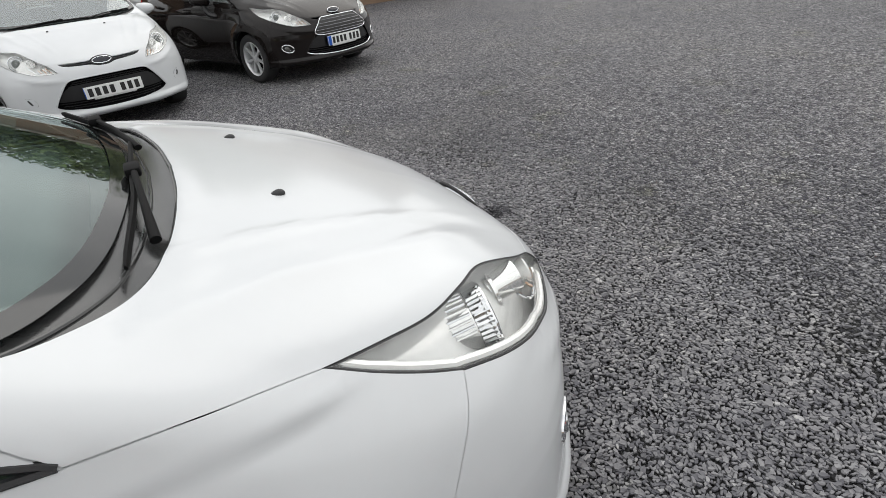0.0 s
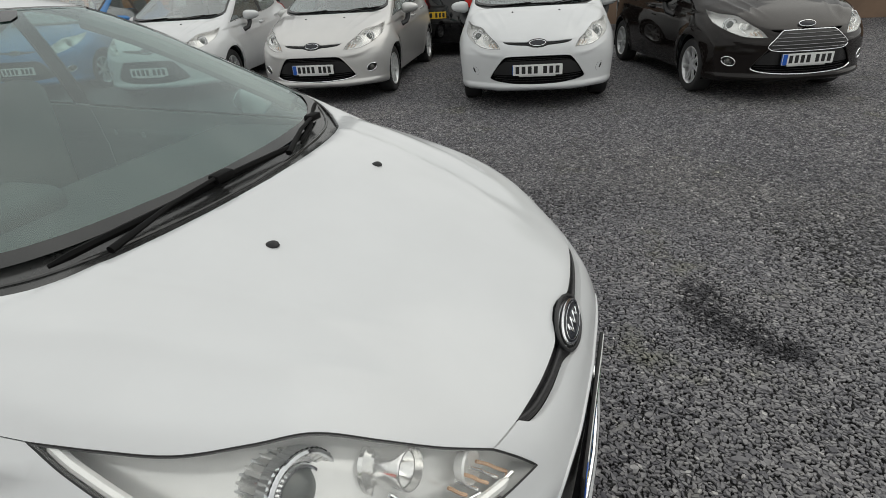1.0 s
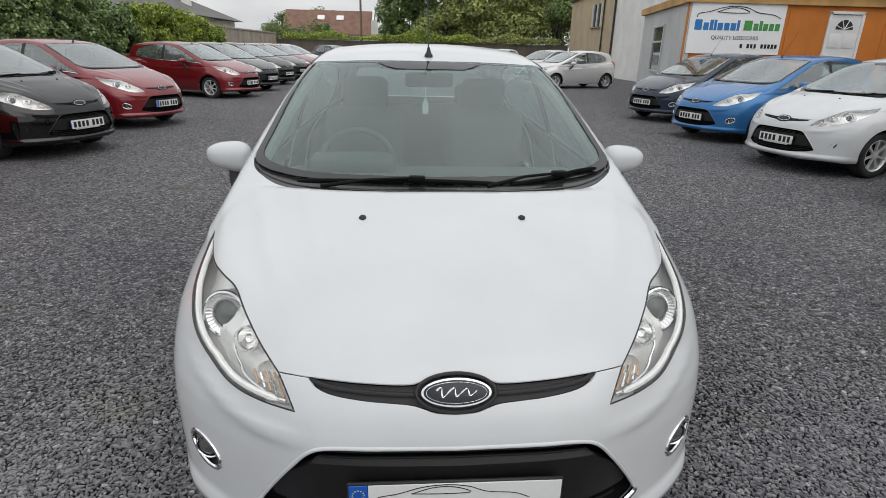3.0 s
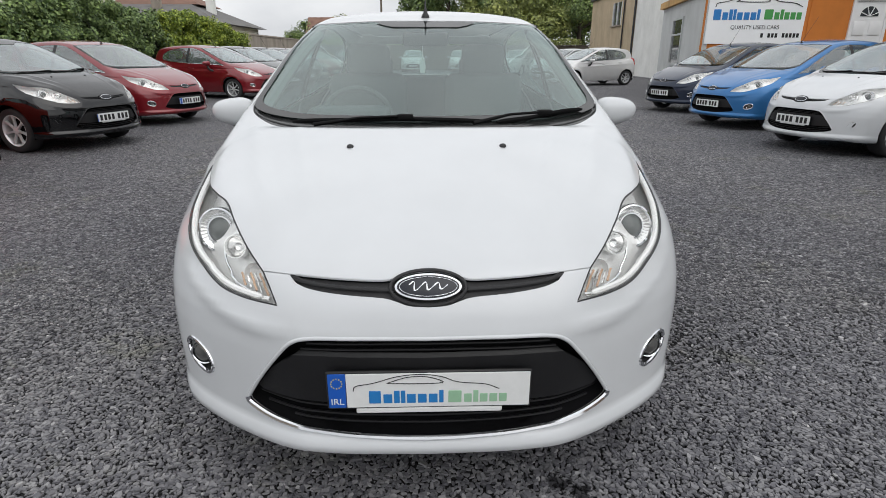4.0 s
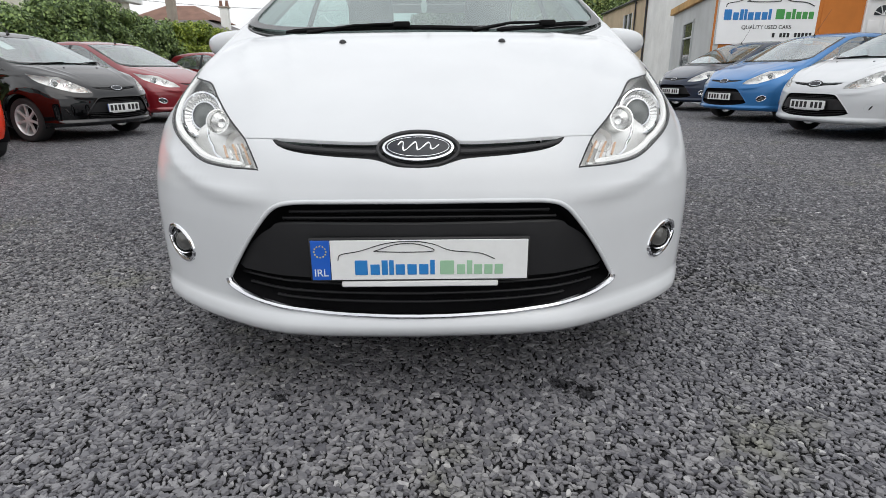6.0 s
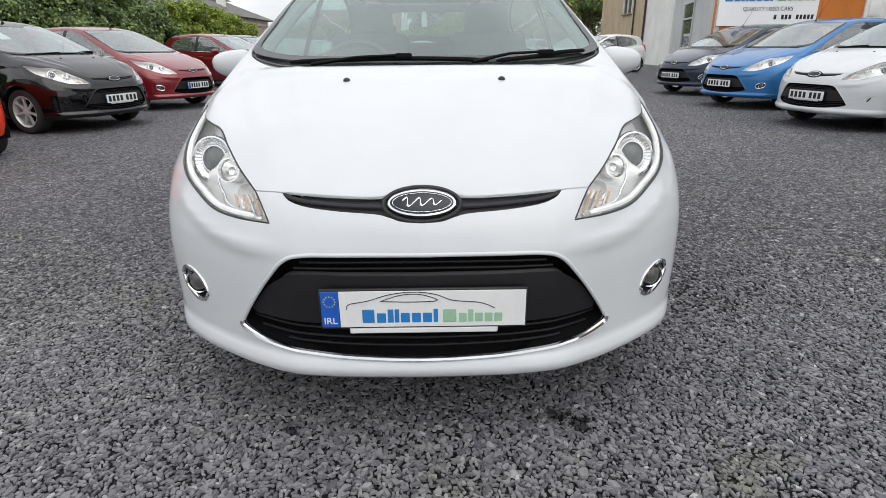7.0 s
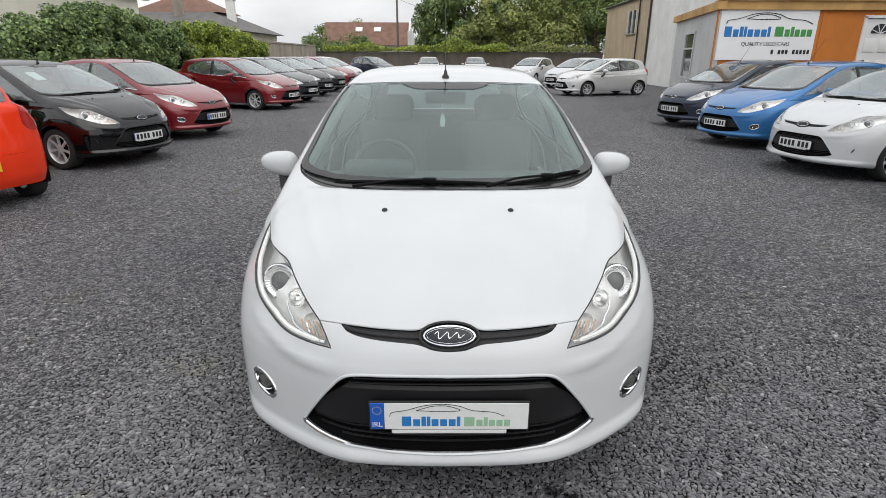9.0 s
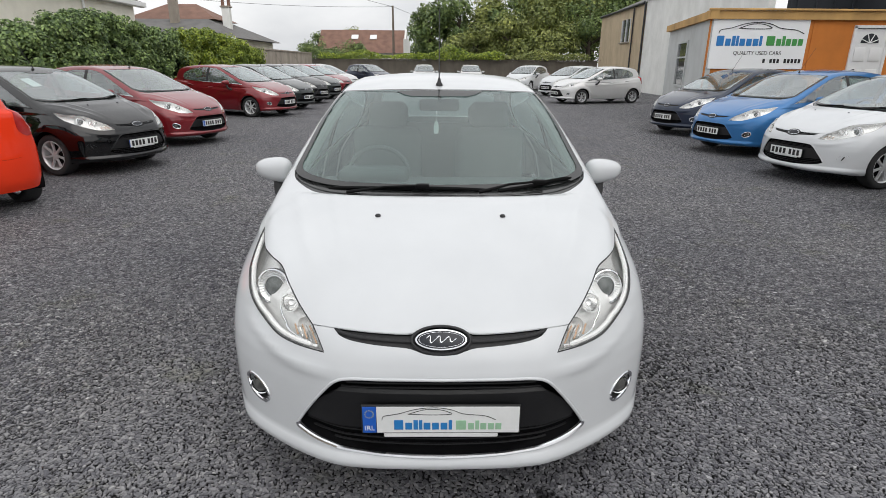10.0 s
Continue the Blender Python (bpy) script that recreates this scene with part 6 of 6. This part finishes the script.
def raw_mesh(name, pts, faces):
    """A mesh from arrays of points and of faces with equally many corners."""
    me = bpy.data.meshes.new(name)
    k = faces.shape[1]
    me.vertices.add(len(pts))
    me.vertices.foreach_set("co", np.ascontiguousarray(pts, dtype=np.float32).ravel())
    me.loops.add(faces.size)
    me.loops.foreach_set("vertex_index", np.ascontiguousarray(faces, dtype=np.int32).ravel())
    me.polygons.add(len(faces))
    me.polygons.foreach_set("loop_start", np.arange(0, faces.size, k, dtype=np.int32))
    me.update(calc_edges=True)
    me.validate()
    return me


def hedge_run(y0, y1, count, material, name, label, size, x_mid=-9.9):
    """A clipped run of ivy: clumps of leaves with dark hollows between them, higher and lower along its length."""
    hd = thing(name, label, "hedge")
    height = lambda y: np.interp(y, [4.0, 10.0, 11.8, 13.0, 14.6, 16.0, 17.5, 19.9, 22.5, 25.0, 27.5, 29.6], [1.7, 1.8, 1.95, 2.35, 2.72, 2.72, 2.52, 2.42, 2.66, 2.52, 2.32, 2.0])
    clumps = int((y1 - y0) * 42)
    cy = RNG.uniform(y0, y1, clumps)
    ch = height(cy) + 0.05 * np.sin(9.1 * cy)
    up = RNG.uniform(0, 1, clumps) < 0.34
    cz = np.where(up, ch - np.abs(RNG.normal(0, 0.10, clumps)), RNG.uniform(0.1, 0.97, clumps) * ch)
    cx = np.where(up, x_mid + RNG.uniform(-0.6, 0.7, clumps), x_mid + 0.62 * np.sqrt(np.clip(1.1 - (cz / (ch + 0.1)) ** 4, 0.05, 1)) + RNG.normal(0, 0.12, clumps))
    k = RNG.integers(0, clumps, count)
    d = unit(RNG.normal(size=(count, 3)))
    r = RNG.uniform(0.12, 0.30, clumps)[k] * RNG.uniform(0.3, 1.0, count) ** 0.4
    pts = np.stack([cx[k], cy[k], cz[k]], 1) + d * r[:, None]
    pts[:, 2] = np.maximum(pts[:, 2], 0.04)
    mesh_part("foliage", leaves_mesh(pts, size, None, d * 0.9 + [0.35, -0.15, 0.5]), material, hd)
    # solid core within the leaves, its dark colour painted as the ivy's inner shade
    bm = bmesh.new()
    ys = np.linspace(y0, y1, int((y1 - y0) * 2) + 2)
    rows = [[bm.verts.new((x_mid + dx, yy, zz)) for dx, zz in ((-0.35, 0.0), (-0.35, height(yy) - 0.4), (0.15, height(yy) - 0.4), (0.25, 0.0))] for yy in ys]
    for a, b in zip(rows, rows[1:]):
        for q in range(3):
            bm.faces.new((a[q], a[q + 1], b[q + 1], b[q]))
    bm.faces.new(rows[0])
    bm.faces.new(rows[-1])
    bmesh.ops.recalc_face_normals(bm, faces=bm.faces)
    part("stem_mass", bm, M_HEDGECORE, hd)
    return hd


hedge_run(4.0, 20.0, 110000, M_IVY, "ivy_hedge", "tall dark green ivy hedge over a wall", 0.078)
hedge_run(19.8, 29.6, 44000, M_IVYLIGHT, "ivy_hedge", "bright green ivy at the hedge's end", 0.085)


def tree(x, y, height, spread, count, material, label, leaf=0.16, low=0.25, name="tree"):
    tr = thing(name, label, "tree")
    lean = RNG.normal(0, 0.25, 2)
    tip = np.array([x + lean[0], y + lean[1], height * 0.82])
    trunk = tube_bm([(x, y, 0), (x + 0.3 * lean[0], y + 0.3 * lean[1], height * 0.3), tuple(tip)], [0.035 * height, 0.026 * height, 0.006 * height], 8)
    limbs, lobes = [trunk], []
    for k in range(11):
        t = RNG.uniform(low + 0.05, 0.85)
        a = 2.4 * k + RNG.uniform(-0.4, 0.4)
        r = spread * RNG.uniform(0.45, 0.95) * math.sin(math.pi * min(1, 0.25 + 0.75 * (1 - t)))
        base = np.array([x, y, height * t * 0.8])
        end = base + np.array([r * math.cos(a), r * math.sin(a), height * RNG.uniform(0.05, 0.2)])
        limbs.append(tube_bm([tuple(base), tuple((base + end) / 2 + [0, 0, 0.05 * height]), tuple(end)], [0.014 * height, 0.009 * height, 0.003 * height], 6))
        lobes.append((end, spread * RNG.uniform(0.28, 0.5)))
    lobes.append((tip, spread * 0.45))
    part("trunk", join_bm(*limbs), M_BARK, tr)
    each = int(1.5 * count) // len(lobes)
    pts, nr = [], []
    for c, r in lobes:
        d = unit(RNG.normal(size=(each, 3)))
        rad = r * RNG.uniform(0.35, 1.0, (each, 1)) ** 0.5 * (1 + 0.25 * np.sin(5 * d[:, :1] + 3 * d[:, 1:2]))
        pts.append(c + d * rad * [1, 1, 0.8])
        nr.append(d + [0, 0, 0.5])
    mesh_part("crown", leaves_mesh(np.vstack(pts), leaf, None, np.vstack(nr)), material, tr)
    return tr


for x, y, h, sp, cnt, m_, lab, lf in (
    (-0.6, 64, 8.4, 2.6, 5000, M_TREE, "dark green tree behind the far wall", 0.24),
    (2.6, 63, 8.8, 3.0, 5500, M_TREE, "green tree behind the far wall", 0.27),
    (5.6, 64, 9.0, 3.6, 6000, M_TREE2, "olive green tree behind the far wall", 0.27),
    (9.0, 63, 10.0, 3.8, 7000, M_TREE, "broad green tree behind the far wall", 0.27),
    (12.4, 60, 10.6, 4.0, 7500, M_TREE2, "tall olive tree behind the far wall", 0.27),
    (15.6, 57, 11.0, 4.0, 7500, M_TREE2, "tall tree beside the shed", 0.27),
    (18.6, 55, 11.4, 4.0, 7500, M_TREE, "tall dark tree beside the shed", 0.27),
    (3.6, 55, 5.6, 2.6, 4500, M_TREE2, "low olive tree at the far wall", 0.22),
    (7.0, 54, 6.4, 3.2, 5000, M_TREE2, "spreading olive tree at the far wall", 0.22),
    (10.6, 53, 7.0, 3.4, 5500, M_TREE2, "spreading tree at the far wall", 0.22),
    (14.0, 52, 7.6, 3.4, 5500, M_TREE, "green tree close to the shed", 0.16),
    (20.5, -0.4, 7.2, 3.0, 7000, M_TREE, "dark green tree behind the brick store", 0.22),
    (21.0, -4.6, 8.6, 3.4, 8000, M_TREE, "broad dark tree behind the brick store", 0.22),
    (22.0, 3.0, 6.0, 2.6, 6000, M_TREE, "low dark tree behind the brick store", 0.22),
    (-8.0, 52, 3.4, 2.2, 3500, M_TREE, "dark bush behind the far wall", 0.13),
    (-10.6, 51, 3.7, 2.2, 3500, M_TREE, "dark bush beside the bungalow", 0.13),
    (-13.5, 92, 7.4, 2.6, 3000, M_TREE2, "small round tree beyond the houses", 0.22),
    (-19.0, 92, 6.6, 2.4, 2500, M_TREE, "small tree beyond the houses", 0.22),
    (-1.0, 75, 5.2, 2.6, 3000, M_TREE, "dark tree beside the white gable", 0.22),
):
    tree(x, y, h, sp, cnt, m_, lab, lf)


def wall_plants(y, x0, x1, count, material, label, top):
    hd = thing("climbing_plant", label, "plant")
    x = RNG.uniform(x0, x1, count)
    z = 2.0 + top * RNG.uniform(-0.25, 1, count) * (0.55 + 0.45 * np.sin(1.3 * x) * np.sin(0.47 * x + 1))
    pts = np.stack([x, y + RNG.normal(0, 0.35, count), z], 1)
    mesh_part("foliage", leaves_mesh(pts, 0.13, None, np.tile([0, -0.6, 0.5], (count, 1))), material, hd)


wall_plants(46.1, -1.5, 5.5, 3500, M_IVYLIGHT, "bright green shrub hanging over the wall", 1.0)
wall_plants(46.2, 5.0, 12.5, 2600, M_TREE2, "low scrub along the wall's top", 0.7)
wall_plants(46.2, -9.5, -1.0, 2400, M_IVYLIGHT, "yellow-green hedge along the wall's top", 0.6)


# the newer car has one large barred grille
newer = placed["black newer hatchback with a barred grille"]
trap = front_edge([(0, 0.690), (0.2, 0.689), (0.27, 0.680), (0.36, 0.60), (0.397, 0.556), (0.38, 0.528), (0.33, 0.512), (0.2, 0.505), (0, 0.503)], 60)
hex_loop = chain(trap, mirror(trap))
big = mesh_part("barred_grille", sheet("front", [hex_loop], 0.02, 0.0, 0.03, -0.012), M_INK, newer, "large black grille with chrome bars")
part("chrome_rim", loop_tube(hex_loop, 0.006, 0.013), M_CHROME, big)
for z in (0.660, 0.628, 0.596, 0.564, 0.532):
    w = float(np.interp(z, [0.50, 0.556, 0.60, 0.69], [0.33, 0.38, 0.35, 0.25]))
    pts = cast("front", np.stack([np.linspace(-w, w, 24), np.full(24, z)], 1))
    part("chrome_bar", loop_tube(pts, 0.0030, 0.014, False, 6), M_BARCHROME, big)
gone = []
for o in newer.children:
    if o.name.split(".")[0] == "badge":
        o.matrix_basis = pose(0, 0.055, 0.060)
    elif o.name.split(".")[0] == "upper_grille":
        gone += [*o.children, o]
for o in gone:
    bpy.data.objects.remove(o)

# cars of the plain trim: blank covers with a slit in place of fog lamps, no chrome strip
blank = sheet("front", [fog_loop], 0.02, 0.0, 0.0, 0.0)
blanks = {1: blank, -1: mirrored(blank)}
for text in ("black hatchback parked along the ivy hedge", "white five-door hatchback with steel wheel covers", "white hatchback between silver and black cars"):
    c = placed[text]
    gone = []
    for o in c.children_recursive:
        if o.name.split(".")[0] == "fog_lamp":
            gone += [*o.children, o]
        elif o.name.split(".")[0] == "chrome_strip":
            gone.append(o)
    for o in gone:
        bpy.data.objects.remove(o)
    for s_, me in blanks.items():
        ob = mesh_part("bumper_blank", me, M_WHITE, c)
        ob.material_slots[0].link = "OBJECT"
        ob.material_slots[0].material = M_BLACK if text.startswith("black") else M_WHITE
        p = cast("front", np.array([[FOG[0] - 0.012, FOG[1] - 0.02], [FOG[0], FOG[1] + 0.005], [FOG[0] + 0.010, FOG[1] + 0.03]]))
        slit = tube_bm([tuple(q) for q in p], [0.006, 0.010, 0.006], 8)
        part("bumper_slit", flip_bm(slit) if s_ < 0 else slit, M_INK, c)


def sticker(car, x0, x1, y0, y1, material, label):
    """A sheet of paper behind the windscreen."""
    pts = cast("top", np.array([[x0, y0], [x1, y0], [x1, y1], [x0, y1]]))
    pts = pts - 0.012 * unit(slope(pts))
    bm = bmesh.new()
    f = bm.faces.new([bm.verts.new(p) for p in pts])
    ext = bmesh.ops.extrude_face_region(bm, geom=[f])
    bmesh.ops.translate(bm, vec=(0, 0, -0.002), verts=[v for v in ext["geom"] if isinstance(v, bmesh.types.BMVert)])
    bmesh.ops.recalc_face_normals(bm, faces=bm.faces)
    part("windscreen_sticker", bm, material, car, label)


sticker(placed["black hatchback parked along the ivy hedge"], -0.44, -0.30, 1.42, 1.66, M_PAPER, "white paper behind the windscreen")
sticker(placed["silver five-door hatchback with alloy wheels"], 0.16, 0.34, 1.62, 1.78, M_ORANGE, "red sticker in the windscreen")

belt = side_edge(BELT, 30)
for text, car_ob in placed.items():
    if text.startswith("wine red"):
        for s_ in (1, -1):
            bm = loop_tube(belt, 0.007, 0.001, False, 6)
            part("waist_strip", flip_bm(bm) if s_ < 0 else bm, M_CHROME, car_ob, "chrome waist strip")


# ---- loose chippings where the ground is seen close to ----
def chip_shape(seed, corners):
    """A flat, worn flake of slate, its upper face a little smaller than its base."""
    r = np.random.default_rng(seed)
    a = (np.arange(corners) + r.uniform(-0.3, 0.3, corners)) * 2 * math.pi / corners
    ring = np.stack([np.cos(a), np.sin(a)], 1) * r.uniform(0.70, 1.18, (corners, 1)) * 1.10
    low = np.c_[ring, np.full(corners, -1.0)]
    high = np.c_[ring * r.uniform(0.74, 0.95, (corners, 1)), r.uniform(0.7, 1.1, corners)]
    return np.vstack([low, high]) * [1.2, r.uniform(0.55, 0.9), r.uniform(0.24, 0.36)]


def scatter(x0, x1, y0, y1, pitch, size, seed, soft, corners=6):
    """Stones on a shaken grid, close together with dark gaps, dropped at random towards the edges of the stretch."""
    r = np.random.default_rng(seed)
    gx, gy = np.meshgrid(np.arange(x0, x1, pitch), np.arange(y0, y1, pitch))
    gx = gx + (np.arange(gx.shape[0]) % 2)[:, None] * pitch / 2
    shake = pitch * 0.38
    at = np.stack([gx.ravel(), gy.ravel()], 1) + r.uniform(-shake, shake, (gx.size, 2))
    edge_d = np.minimum(np.minimum(at[:, 0] - x0, x1 - at[:, 0]), np.minimum(at[:, 1] - y0, y1 - at[:, 1]))
    edge_d = edge_d + 0.35 * np.sin(3.1 * at[:, 0] + 1.7 * at[:, 1]) * np.sin(2.3 * at[:, 1] - 1.1 * at[:, 0])
    keep = r.uniform(0, 1, len(at)) < np.clip(edge_d / soft, 0.0, 1)
    keep &= ~((np.abs(at[:, 0]) < 0.6) & (at[:, 1] > 0.9) & (at[:, 1] < 3.9))
    at = np.c_[at[keep], r.uniform(0.001, 0.008, keep.sum())]
    n = len(at)
    shapes = np.stack([chip_shape(k, corners) for k in range(24)])
    p = shapes[r.integers(0, 24, n)] * (size * r.lognormal(0, 0.24, n))[:, None, None] * 0.5
    a, b, c = r.uniform(0, 2 * math.pi, n), r.normal(0, 0.16, n), r.normal(0, 0.16, n)
    ca, sa = np.cos(a), np.sin(a)
    x, y, z = p[..., 0], p[..., 1], p[..., 2]
    z = z + b[:, None] * x + c[:, None] * y
    q = np.stack([ca[:, None] * x - sa[:, None] * y, sa[:, None] * x + ca[:, None] * y, z], -1)
    m = corners
    top = [(6, 7, 8, 9), (6, 9, 10, 11)] if m == 6 else [(4, 5, 6, 7)]
    quads = np.array(top + [(k, (k + 1) % m, m + (k + 1) % m, m + k) for k in range(m)])
    return (q + at[:, None]).reshape(-1, 3), (2 * m * np.arange(n)[:, None, None] + quads).reshape(-1, 4)


runs = [
    scatter(-2.3, 2.9, -1.7, 1.6, 0.0142, 0.0154, 1, 0.8),
    scatter(-3.2, 4.0, -2.7, 2.7, 0.027, 0.0165, 3, 1.0, 4),
    scatter(-4.6, 5.4, -4.2, 5.0, 0.060, 0.017, 2, 1.6, 4),
]
offset, all_p, all_f = 0, [], []
for pts, faces in runs:
    all_p.append(pts)
    all_f.append(faces + offset)
    offset += len(pts)
chip_mesh = raw_mesh("stone_chippings", np.vstack(all_p), np.vstack(all_f))
chip_mesh.shade_flat()
chips = mesh_part("stone_chippings", chip_mesh, M_STONE, None)
tagged(chips, "loose dark grey slate chippings on the ground", "gravel", kind="stuff")
